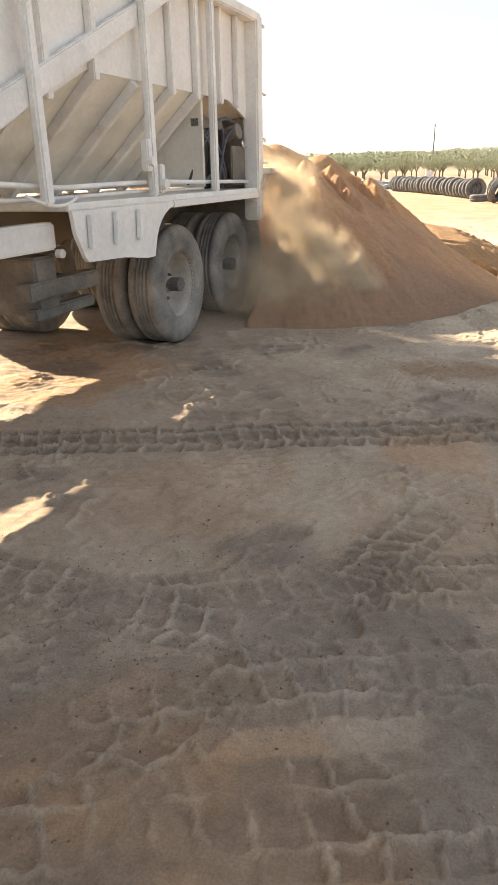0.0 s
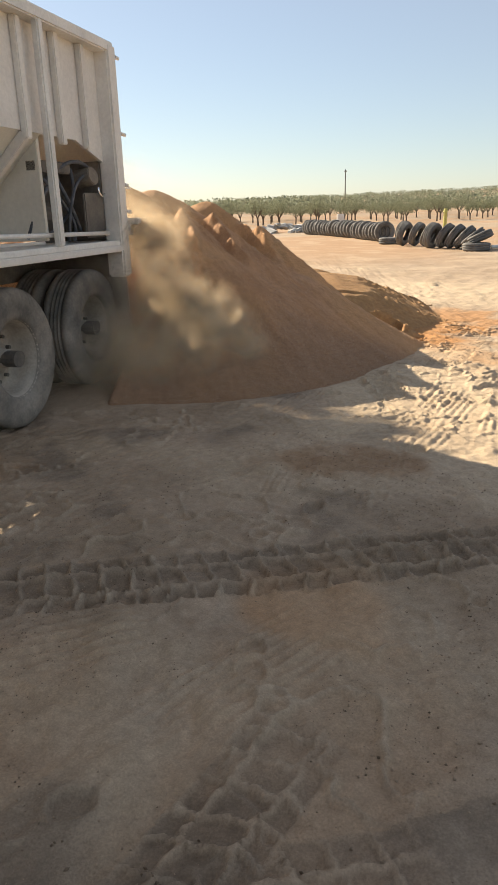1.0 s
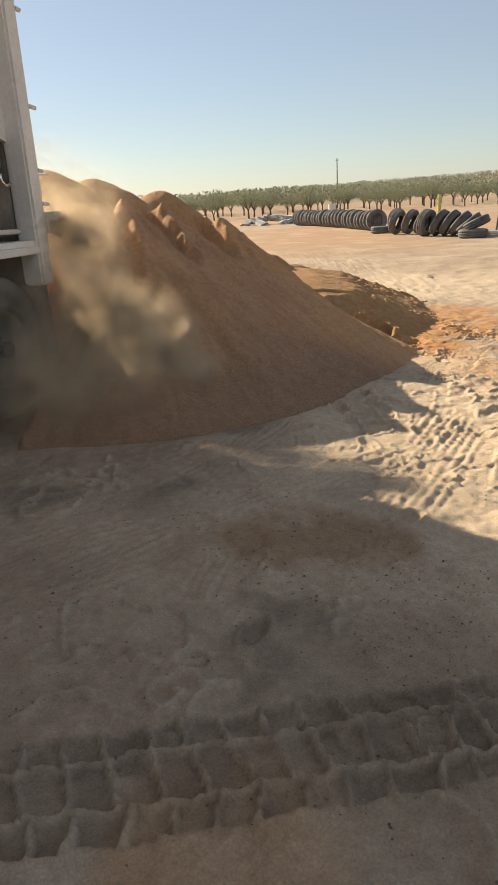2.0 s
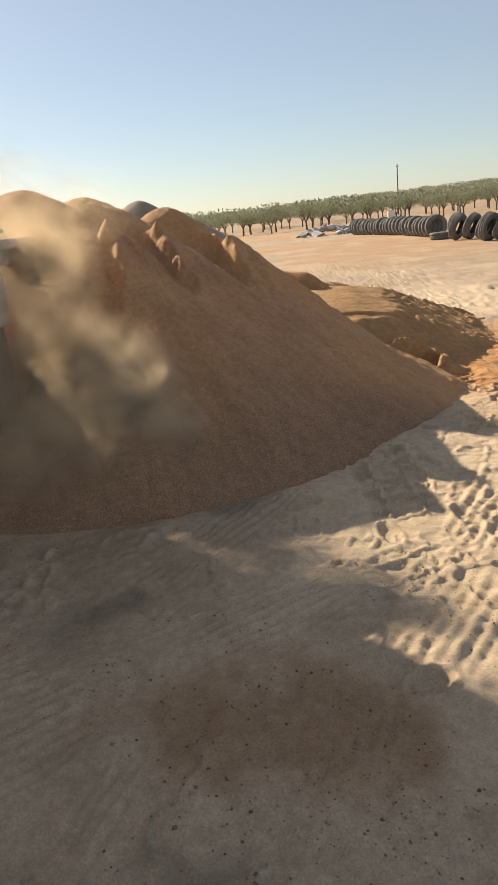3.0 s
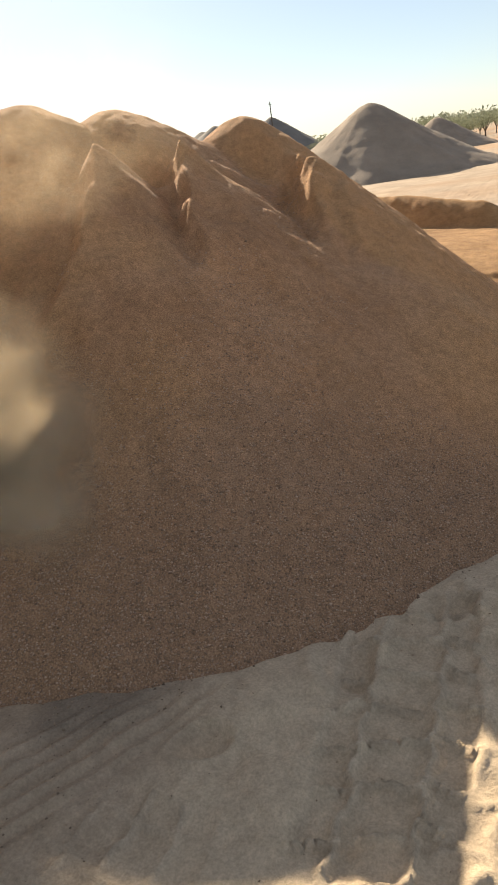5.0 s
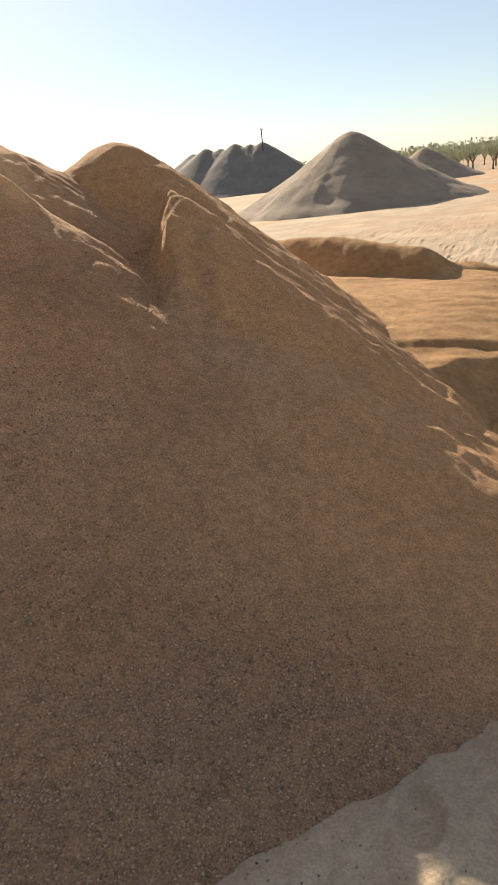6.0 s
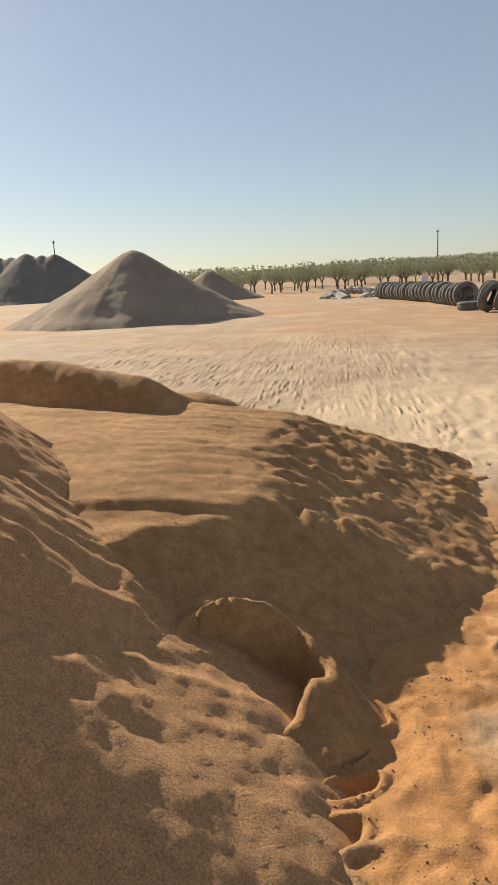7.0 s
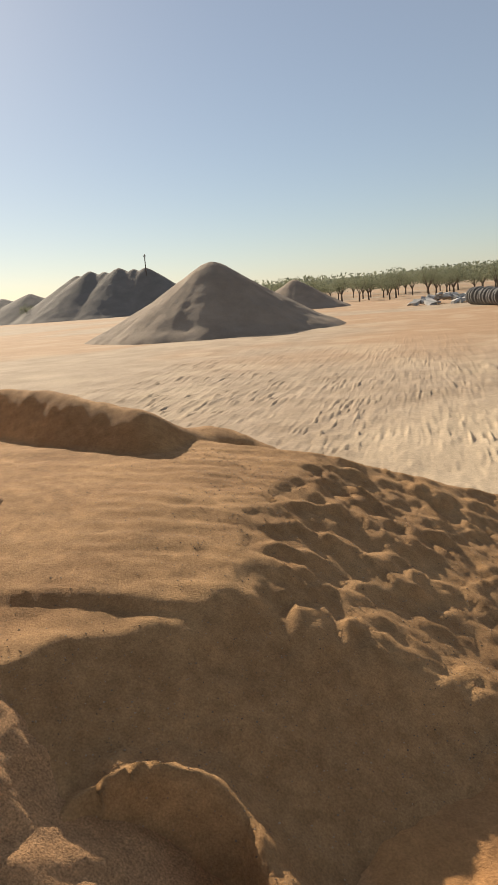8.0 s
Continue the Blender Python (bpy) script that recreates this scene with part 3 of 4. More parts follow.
def mound_height(X, Y):
    wob = 0.05 * fbm(X, Y, 2.2, 3, 101)
    # the scraped top: a leaning plane with long blade ripples and one step across it
    blade = Y - 0.16 * (X - 2.9)
    ripple = 0.011 * fbm(X * 0.2, blade, 20.0, 3, 103, 0.6) * smooth01(2.5, 2.9, X) + 0.010 * fbm(X * 0.15, blade, 6.0, 2, 104)
    top = 0.49 - 0.16 * np.maximum(X - 2.9, 0.3 * (X - 2.9)) + 0.12 * np.minimum(Y - 9.68, 0.95) + 0.02 * np.maximum(Y - 10.63, 0) + ripple
    top = top - 0.028 * (1 - smooth01(9.90, 9.97, blade + 0.2 * wob))
    out = (X - 2.90) * 0.70 - (Y - 9.68) * 0.715 + 0.8 * wob + 0.012 * fbm(X, Y, 12, 3, 113)
    front = 0.475 - 0.68 * out
    # the crumbled flank: spilled clods and lobes
    loose = smooth01(3.30, 3.55, X + 0.25 * (Y - 10.1))
    wx, wy = X + 0.06 * fbm(X, Y, 5, 3, 106), Y + 0.06 * fbm(X, Y, 5, 3, 108)
    lumps = 0.10 * np.clip(0.25 - abs(fbm(wx, wy, 2.6, 4, 105, 0.6)), 0, 1) + 0.05 * np.clip(fbm(wx, wy, 7.5, 4, 109, 0.6), 0, 1) + 0.014 * fbm(X, Y, 22, 2, 119)
    right = 0.485 - 0.45 * (X - 3.33 + 1.2 * wob) + 0.06 * (Y - 10.1) + loose * (lumps - 0.02)
    front = front + 0.7 * loose * smooth01(9.75, 10.0, Y) * lumps
    back = 0.5 * (12.9 - Y + 0.25 * (3 - X) + wob)
    h = np.minimum(np.minimum(top, front), np.minimum(right, back))
    behind = smooth01(-0.1, 0.4, (Y - 11.75) + 0.38 * (X - 2.45))
    ridge = 0.92 - 0.10 * smooth01(1.7, 2.6, X) - (1.2 - 0.7 * behind) * (np.sqrt(segment_distance(X, Y, (2.45, 11.62), (-0.6, 12.6)) ** 2 + 0.01) - 0.1) + 0.09 * fbm(X, Y, 1.6, 4, 107)
    h = np.maximum(h, ridge)
    # a bucket's bite at the foot of the shaded face, with a loose lip
    foot = np.hypot(X - 3.36, (Y - 9.30) / 0.9) + 0.3 * wob
    bench = np.minimum(np.minimum(0.285 - 0.26 * (X - 3.15) - 0.35 * np.maximum(X - 3.42, 0), 1.6 * (0.48 - foot)), 0.26 + 0.5 * (Y - 9.45))
    h = np.maximum(h, bench + 0.02 * fbm(X, Y, 9, 3, 121))
    bite = np.hypot((X - 3.38) / 0.25, (Y - 9.24) / 0.25) + 0.9 * wob + 0.20 * fbm(X, Y, 6, 4, 115)
    h = h + (0.040 + 0.04 * fbm(X, Y, 14, 2, 117)) * np.exp(-((bite - 1.05) / 0.10) ** 2) * smooth01(-0.1, 0.05, h)
    h = np.where(bite < 1.0, np.minimum(h, np.clip(1.6 * (bite - 0.84), -0.03, 1.0)), h)
    return h + 0.006 * fbm(X, Y, 14, 2, 111)


mx, my = np.meshgrid(np.arange(-2.2, 5.0, 0.022), np.arange(8.6, 14.6, 0.022))
mh = mound_height(mx, my)
mound = grid_mesh("sand_mound", mx, my, mh, MOUND, keep=(mh > -0.03))
tagged(mound, "low orange sand mound with a scraped flat top and crumbled flank", "sand mound")


def heap(name, cx, cy, peaks, radius, res, mat, label, seed):
    """A far heap: several cones merged, with slides down their sides."""
    gx, gy = np.meshgrid(np.arange(-radius, radius, res), np.arange(-radius, radius, res))
    h = np.full_like(gx, -1.0)
    for i, (dx, dy, top, slope) in enumerate(peaks):
        d = np.sqrt((gx - dx) ** 2 + (gy - dy) ** 2 + 0.16) - 0.4
        a = np.arctan2(gy - dy, gx - dx)
        c = top - slope * d + 0.08 * np.clip(d, 0, 2) * 0.5 * vnoise(a * 3, d * 0.4, seed + i) + 0.05 * np.clip(d, 0, 1.5) * vnoise(a * 9, d * 0.5, seed + 5 + i)
        h = np.maximum(h, c + 0.10 * smooth01(0.5, 0.0, c))
    h = h + 0.06 * fbm(gx, gy, 0.9, 4, seed + 9) + 0.03 * fbm(gx, gy, 3.0, 3, seed + 11)
    ob = grid_mesh(name, gx, gy, h, mat, keep=h > -0.05)
    ob.location = (cx, cy, 0.0)
    return tagged(ob, label, "sand pile")


heap("sand_hill", -4.6, 37.0, [(0, 0, 3.0, 0.67), (1.0, 0.6, 2.2, 0.56), (-1.2, 0.4, 2.2, 0.54)], 8.0, 0.12, GREY_SAND, "large conical heap of grey-brown sand on the yard", 120)
heap("sand_hill", -6.8, 70.0, [(0, 0, 2.6, 0.62), (1.4, 0.6, 1.7, 0.6)], 7.0, 0.16, GREY_SAND, "small grey sand heap behind the larger cone", 140)
heap("sand_hill", -46.0, 112.0, [(-1, 0, 7.4, 0.62), (-3.5, 0.5, 6.9, 0.62), (1.5, 0, 7.1, 0.62), (4.0, 0, 7.5, 0.62), (6.5, 0, 7.1, 0.64), (8.5, 0, 7.2, 0.68), (-14, 3, 4.8, 0.45), (-20, 4, 4.4, 0.4), (-26, 6, 4.0, 0.4)], 36.0, 0.4, FAR_SAND, "long row of dark sand heaps far across the yard", 160)

# ---------------------------------------------------------------- the dump trailer
# local axes: x towards the tractor, y out of the near side, z up; origin at the rear corner on the ground
trailer = new("dump_trailer")
trailer.matrix_basis = pose(0.345, 7.13, 0, 0, 0, -106.5)
tagged(trailer, "dusty pale-grey bottom-dump hopper semi-trailer with tandem dual wheels", "trailer")
LENGTH, TOP, STRETCH = 9.6, 3.02, 1.2


def trailer_part(name, bm, mat, parent, label="", bevel=0.0, smooth=False):
    """A part of the trailer; lengths along it are given in units of 1.2 m."""
    for v in bm.verts:
        v.co.x *= STRETCH
    return part(name, bm, mat, parent, label, bevel, smooth)


for side, y in (("near", -0.13), ("far", -2.40)):
    body = trailer_part("side_panel", slab([(0.0, y, 2.02), (0.5, y, 2.2), (2.6, y, 2.2), (3.8, y, 1.58), (LENGTH, y, 1.58), (LENGTH, y, TOP), (0.0, y, TOP)], (0, -0.03, 0)), STEEL, trailer)
    trailer_part("top_rail", box(-0.02, LENGTH, y - 0.03, y + 0.13, TOP - 0.07, TOP + 0.02), POST, trailer, bevel=0.012)
    s = 1 if side == "near" else -1
    for a in (0.36, 0.72, 1.16, 1.57, 2.55, 3.02, 3.5, 4.0, 4.5, 5.1, 5.8, 6.6, 7.4, 8.2, 9.0):
        low = 2.14 if a < 2.6 else max(1.6, 2.2 - 0.52 * (a - 2.6))
        trailer_part("rib", slab([(a - 0.03, y, low), (a + 0.03, y, low), (a + 0.03, y, TOP - 0.07), (a - 0.03, y, TOP - 0.07)], (0, 0.055 * s, 0)), STEEL, trailer, bevel=0.008)
    # hopper slope sheet, running in and down from the side panel, and its ribs
    y0, y1 = (-0.14, -1.02) if side == "near" else (-2.39, -1.51)
    trailer_part("slope_sheet", slab([(0.95, y0, 2.2), (3.9, y0, 2.2), (3.9, y1, 1.40), (0.95, y1, 1.40)], (0, -0.02 * s, 0.02)), SLOPE, trailer)
    for a in (1.16, 1.57, 2.06, 2.55, 3.02, 3.5):
        trailer_part("slope_rib", slab([(a - 0.028, y0, 2.2), (a + 0.028, y0, 2.2), (a + 0.028, y1, 1.40), (a - 0.028, y1, 1.40)], (0, 0.05 * s, -0.055)), STEEL, trailer, bevel=0.006)
    for a in (1.0, 2.03, 3.2, 4.6, 6.0, 7.4, 8.8):
        trailer_part("post", slab([(a - 0.035, y + 0.125, 1.36), (a + 0.035, y + 0.125, 1.36), (a + 0.03, y + 0.125, TOP - 0.05), (a - 0.03, y + 0.125, TOP - 0.05)], (0, -0.06, 0)), POST, trailer, bevel=0.012)
    trailer_part("diagonal_brace", slab([(1.30, y + 0.07, 2.98), (1.52, y + 0.07, 2.98), (3.95, y + 0.07, 1.72), (3.80, y + 0.07, 1.60)], (0, -0.06, 0)), POST, trailer, bevel=0.01)
    trailer_part("corner_post", box(-0.05, 0.09, y - 0.04, y + 0.135, 1.02, TOP), STEEL, trailer, bevel=0.018)

rear = trailer_part("rear_wall", box(-0.02, 0.02, -2.38, -0.16, 1.85, TOP - 0.02), STEEL, trailer, bevel=0.006)
for yy in (-0.6, -1.05, -1.5, -1.95):
    trailer_part("rear_rib", box(-0.08, -0.02, yy - 0.035, yy + 0.035, 1.86, TOP - 0.05), STEEL, trailer, bevel=0.008)
trailer_part("front_wall", box(LENGTH - 0.04, LENGTH, -2.40, -0.14, 1.6, TOP - 0.02), STEEL, trailer)
trailer_part("rear_bulkhead", box(0.92, 0.96, -2.38, -0.18, 1.40, 2.3), SLOPE, trailer, bevel=0.004)
trailer_part("recess_panel", box(0.06, 0.10, -0.92, -0.17, 1.36, 2.06), CHASSIS, trailer, bevel=0.004)
trailer_part("recess_panel", box(0.10, 0.50, -0.62, -0.58, 1.36, 1.98), CHASSIS, trailer, bevel=0.004)
trailer_part("cross_beam", box(0.50, 0.96, -0.30, -0.20, 1.93, 2.02), CHASSIS, trailer, bevel=0.01)
trailer_part("cross_beam", box(1.0, 1.6, -0.62, -0.52, 1.93, 2.0), CHASSIS, trailer, bevel=0.01)
trailer_part("hopper_load", slab([(0.05, -2.36, 2.55), (LENGTH - 0.05, -2.36, 2.55), (LENGTH - 0.05, -0.18, 2.55), (0.05, -0.18, 2.55)], (0, 0, -0.05)), PILE, trailer, "sand load inside the hopper")

# deck, fender and skirt of the near side
trailer_part("deck_plate", box(0.02, 3.05, -0.98, -0.02, 1.31, 1.36), POST, trailer, bevel=0.01)
trailer_part("deck_lip", box(0.0, 1.80, -0.06, 0.0, 1.26, 1.315), STEEL, trailer, bevel=0.01)
arc = [(1.72 + 0.36 * math.sin(t), 0.92 + 0.36 * math.cos(t)) for t in np.linspace(0, math.pi / 2, 9)]
skirt_line = [(1.60, 1.31), (3.02, 1.31), (3.0, 1.16), (2.93, 1.0), (2.90, 0.965)] + [(2.5, 0.945), (2.2, 0.90), (2.10, 0.90)] + [(a, z) for a, z in arc[::-1]][1:-1] + [(1.72, 1.285), (1.60, 1.285)]
trailer_part("skirt_panel", slab([(a, -0.015, z) for a, z in skirt_line], (0, -0.03, 0)), STEEL, trailer, "dented fender skirt with curved wheel cut-out")
trailer_part("fender_liner", slab([(a, -0.045, z) for a, z in arc[::-1]] + [(a, -0.045, z + 0.015) for a, z in arc], (0, -0.6, 0)), CHASSIS, trailer)
trailer_part("far_deck", box(0.02, 3.05, -2.5, -1.55, 1.31, 1.36), STEEL, trailer, bevel=0.01)
for a in (2.30, 2.58, 2.86):
    trailer_part("gusset", slab([(a - 0.02, -0.01, 1.28), (a + 0.03, -0.01, 1.28), (a + 0.045, -0.01, 1.06), (a + 0.0, -0.01, 1.06)], (0, 0.035, 0)), POST, trailer, bevel=0.006)
trailer_part("air_pipe", tube([(0.15, -0.10, 1.43), (1.2, -0.10, 1.45), (2.0, -0.09, 1.47), (3.0, -0.11, 1.455), (3.6, -0.12, 1.50), (5.0, -0.12, 1.48), (LENGTH, -0.12, 1.5)], 0.018), POST, trailer, smooth=True)
trailer_part("air_pipe", tube([(1.05, -0.14, 1.39), (2.2, -0.14, 1.40), (3.2, -0.13, 1.39), (4.2, -0.15, 1.42), (LENGTH, -0.15, 1.42)], 0.014), STEEL, trailer, smooth=True)
trailer_part("sagging_hose", tube(curve_points((2.9, -0.06, 1.40), (3.35, -0.06, 1.42), (0, 0.03, -0.06)), 0.012), POST, trailer, smooth=True)
trailer_part("bracket", box(1.92, 1.98, -0.05, 0.01, 1.38, 1.60), STEEL, trailer, bevel=0.01)
trailer_part("bracket", box(2.10, 2.16, -0.05, 0.02, 1.55, 1.78), STEEL, trailer, bevel=0.01)
trailer_part("latch", rod((2.13, 0.0, 1.62), (2.13, 0.05, 1.62), 0.035), STEEL, trailer)
trailer_part("latch", rod((1.96, 0.0, 1.45), (1.96, 0.045, 1.45), 0.04), POST, trailer)
for k, z in enumerate((2.93, 2.30, 1.86, 1.62, 1.50, 1.42)):
    trailer_part("hinge_bolt", rod((-0.04, 0.0, z), (-0.075 - 0.02 * (k % 2), 0.012, z - 0.008), 0.016), STEEL, trailer)
trailer_part("hook_pin", rod((-0.05, -0.02, 1.83), (-0.14, 0.0, 1.83), 0.008), STEEL, trailer)

# hoses and brake chamber in the recess
for k, (p, q, sag) in enumerate((((0.62, -0.25, 1.95), (0.95, -0.35, 1.42), (0.10, 0.05, 0.02)), ((0.48, -0.22, 1.98), (0.88, -0.30, 1.40), (-0.14, 0.04, -0.05)),
                                 ((0.30, -0.2, 1.93), (0.62, -0.2, 1.38), (0.12, 0.05, 0.10)), ((0.22, -0.2, 1.99), (0.80, -0.25, 1.86), (0, 0.03, 0.10)),
                                 ((0.70, -0.22, 1.90), (0.40, -0.22, 1.45), (0.05, 0.05, 0.0)), ((0.85, -0.25, 1.9), (0.55, -0.2, 1.38), (-0.1, 0.05, -0.05)))):
    trailer_part("hose", tube(curve_points(p, q, sag, 13), 0.017 - 0.002 * (k % 3)), HOSE, trailer, smooth=True)
trailer_part("brake_chamber", rod((0.25, -0.30, 1.90), (0.25, -0.14, 1.93), 0.08, seg=18), CHASSIS, trailer, bevel=0.008)
trailer_part("air_tank", rod((0.62, -0.45, 1.62), (0.92, -0.45, 1.62), 0.13, seg=20), CHASSIS, trailer, bevel=0.02)
# chrome arc added only to give a white crescent glint
trailer_part("glint_arc", tube([(0.20 + 0.055 * math.cos(t), -0.10, 1.81 + 0.055 * math.sin(t)) for t in np.linspace(-2.4, 0.4, 9)], 0.010), CHROME, trailer, smooth=True)
trailer_part("cover_plate", box(0.13, 0.44, -0.16, -0.13, 1.40, 1.78), CHASSIS, trailer, bevel=0.01)

# rear shelf, tail lamp, wire and mud flaps
shelf = trailer_part("tail_shelf", box(-0.32, -0.05, -1.1, 0.10, 1.50, 1.56), STEEL, trailer, bevel=0.008)
trailer_part("shelf_bracket", slab([(-0.04, 0.02, 1.50), (-0.22, 0.02, 1.50), (-0.04, 0.02, 1.40)], (0, -0.02, 0)), STEEL, trailer)
trailer_part("hanging_wire", tube([(-0.28, 0.105, 1.52), (-0.29, 0.11, 1.42), (-0.285, 0.115, 1.36), (-0.30, 0.12, 1.30), (-0.33, 0.13, 1.25)], 0.005), HOSE, trailer, smooth=True)
trailer_part("rear_frame", box(-0.03, 0.05, -2.45, -0.05, 1.02, 1.30), CHASSIS, trailer, bevel=0.01)
lamp = trailer_part("tail_lamp", rod((-0.03, -0.24, 1.10), (-0.075, -0.24, 1.10), 0.05, seg=20), LENS, trailer, "glowing red tail lamp")
trailer_part("tail_lamp_ring", lathe([(0.05, 0.0), (0.06, 0.0), (0.06, 0.02), (0.05, 0.02)], 20), CHASSIS, trailer).matrix_basis = pose(-0.045, -0.24, 1.10, 0, 0, 90)
trailer_part("mud_flap", slab([(-0.02, -0.68, 0.42), (-0.02, -0.03, 0.42), (0.0, -0.03, 1.02), (0.0, -0.68, 1.02)], (0.012, 0, 0)), RUBBER, trailer)
trailer_part("mud_flap", slab([(-0.02, -2.48, 0.42), (-0.02, -1.85, 0.42), (0.0, -1.85, 1.02), (0.0, -2.48, 1.02)], (0.012, 0, 0)), RUBBER, trailer)

# running gear
for yy in (-0.92, -1.70):
    trailer_part("frame_rail", box(0.0, LENGTH - 0.3, yy - 0.06, yy + 0.06, 1.02, 1.30), CHASSIS, trailer, bevel=0.01)
AXLES = ((0.40, 0.575), (1.72, 0.545))
for a, z in AXLES:
    a = a / STRETCH
    trailer_part("axle", rod((a, -2.35, z), (a, -0.2, z), 0.065, seg=14), CHASSIS, trailer)
    for yy in (-0.92, -1.70):
        trailer_part("leaf_spring", slab([(a - 0.45, yy - 0.04, 0.98), (a - 0.2, yy - 0.04, 0.86), (a + 0.2, yy - 0.04, 0.86), (a + 0.45, yy - 0.04, 0.98), (a + 0.2, yy - 0.04, 0.80), (a - 0.2, yy - 0.04, 0.80)], (0, 0.08, 0)), CHASSIS, trailer)
trailer_part("cross_member", box(2.95, 3.15, -2.2, -0.25, 0.62, 1.02), CHASSIS, trailer, bevel=0.015)
trailer_part("step_frame", box(2.55, 3.25, -0.35, -0.22, 0.74, 0.86), CHASSIS, trailer, bevel=0.012)
trailer_part("step_frame", box(2.60, 3.20, -0.33, -0.24, 0.60, 0.68), CHASSIS, trailer, bevel=0.012)
trailer_part("side_lamp", rod((2.98, -0.2, 1.03), (2.98, -0.16, 1.03), 0.03, seg=16), POST, trailer)
trailer_part("lower_beam", box(3.0, LENGTH - 0.5, -0.30, -0.18, 1.06, 1.24), STEEL, trailer, bevel=0.015)
trailer_part("lower_beam", box(3.0, LENGTH - 0.5, -2.32, -2.20, 1.06, 1.24), STEEL, trailer, bevel=0.015)
# gate and belly are oversized to block stray sun from the yard below
gate_line = [(5.65 + 1.55 * math.cos(t), 1.28 + 0.92 * math.sin(t)) for t in np.linspace(math.pi, 2 * math.pi, 15)]
trailer_part("clamshell_gate", slab([(a, -0.62, z) for a, z in gate_line], (0, -1.25, 0)), CHASSIS, trailer, "dark curved bottom gate of the hopper", bevel=0.01)
trailer_part("gate_edge", tube([(a, -0.60, z) for a, z in gate_line], 0.025), STEEL, trailer, smooth=True)
trailer_part("hopper_belly", slab([(3.8, -1.0, 1.42), (LENGTH - 1.2, -1.0, 1.42), (LENGTH - 1.2, -1.5, 1.42), (3.8, -1.5, 1.42)], (0, 0, -0.66)), SLOPE, trailer)
trailer_part("landing_leg", box(7.6, 7.75, -0.5, -0.36, 0.02, 1.05), CHASSIS, trailer, bevel=0.01)
trailer_part("landing_leg", box(7.6, 7.75, -2.14, -2.0, 0.02, 1.05), CHASSIS, trailer, bevel=0.01)

R = 0.545
tyre_profile = [(0.30, -0.13), (0.335, -0.142), (0.42, -0.155), (0.49, -0.150), (0.522, -0.135), (0.540, -0.118), (R, -0.100)]
for yy in (-0.055, -0.018, 0.018, 0.055):
    tyre_profile += [(R, yy - 0.011), (R - 0.017, yy - 0.008), (R - 0.017, yy + 0.008), (R, yy + 0.011)]
tyre_profile += [(R, 0.100), (0.540, 0.118), (0.522, 0.135), (0.49, 0.150), (0.42, 0.155), (0.335, 0.142), (0.30, 0.13), (0.295, 0.0)]
tyre_mesh = mesh_of("tyre", lathe(tyre_profile, 56), RUBBER, smooth=True)
rim_bm = lathe([(0.300, 0.125), (0.318, 0.130), (0.318, 0.118), (0.290, 0.095), (0.281, 0.0), (0.268, -0.075), (0.225, -0.095), (0.16, -0.09), (0.145, -0.075), (0.145, -0.085),
                (0.16, -0.105), (0.225, -0.112), (0.28, -0.10), (0.29, -0.12), (0.30, -0.12)], 40)
rim_mesh = mesh_of("rim", rim_bm, RIM, smooth=True)
hub_mesh = mesh_of("hub", lathe([(0.0005, 0.05), (0.06, 0.045), (0.075, 0.02), (0.08, -0.06), (0.145, -0.07), (0.145, -0.12), (0.0005, -0.12)], 28, closed=False), RIM, smooth=True)
nut_mesh = mesh_of("wheel_nut", rod((0, 0, 0), (0, 0.035, 0), 0.017, seg=6), CHASSIS)
for a, z in AXLES:
    for outer, inner, s in ((-0.335, -0.675, 1), (-2.20, -1.86, -1)):
        for yy, flip in ((outer, s), (inner, -s)):
            wheel = new("wheel", hub_mesh)
            wheel.parent = trailer
            wheel.matrix_basis = pose(a, yy, z, 0, 17, 0 if flip > 0 else 180)
            put("tyre", tyre_mesh, wheel, Matrix())
            put("rim", rim_mesh, wheel, Matrix())
            if yy == outer:
                for k in range(10):
                    t = 2 * math.pi * k / 10
                    put("wheel_nut", nut_mesh, wheel, pose(0.19 * math.cos(t), -0.094, 0.19 * math.sin(t)))

# ---------------------------------------------------------------- old tyres across the yard
rng = random.Random(5)
OR = 0.50
old_profile = [(0.29, -0.10), (0.36, -0.135), (0.44, -0.140), (0.485, -0.115), (OR, -0.085), (OR, -0.05), (OR - 0.02, -0.045), (OR - 0.02, -0.03), (OR, -0.025),
               (OR, 0.025), (OR - 0.02, 0.03), (OR - 0.02, 0.045), (OR, 0.05), (OR, 0.085), (0.485, 0.115), (0.44, 0.140), (0.36, 0.135), (0.29, 0.10),
               (0.275, 0.10), (0.33, 0.115), (0.42, 0.118), (0.46, 0.09), (0.47, 0.0), (0.46, -0.09), (0.42, -0.118), (0.33, -0.115), (0.275, -0.10)]
old_mesh = mesh_of("old_tyre", lathe(old_profile, 36), OLD_TYRE, smooth=True)


def old_tyre(x, y, z, rx, ry, rz, label, group, size=1.0):
    ob = new("old_tyre", old_mesh)
    ob.matrix_basis = pose(x, y, z, rx, ry, rz) @ Matrix.Scale(size, 4)
    return tagged(ob, label, "tyre", group)


def tyre_row(p, q, count, label, group, size):
    """Tyres standing on their treads, side by side along p to q."""
    heading = math.degrees(math.atan2(q[1] - p[1], q[0] - p[0])) - 90
    for k in range(count):
        t = k / (count - 1)
        s = size * rng.uniform(0.94, 1.04)
        old_tyre(p[0] + (q[0] - p[0]) * t, p[1] + (q[1] - p[1]) * t, OR * s - 0.02, rng.uniform(-9, 3), rng.uniform(0, 90), heading + rng.uniform(-5, 5), label, group, s)


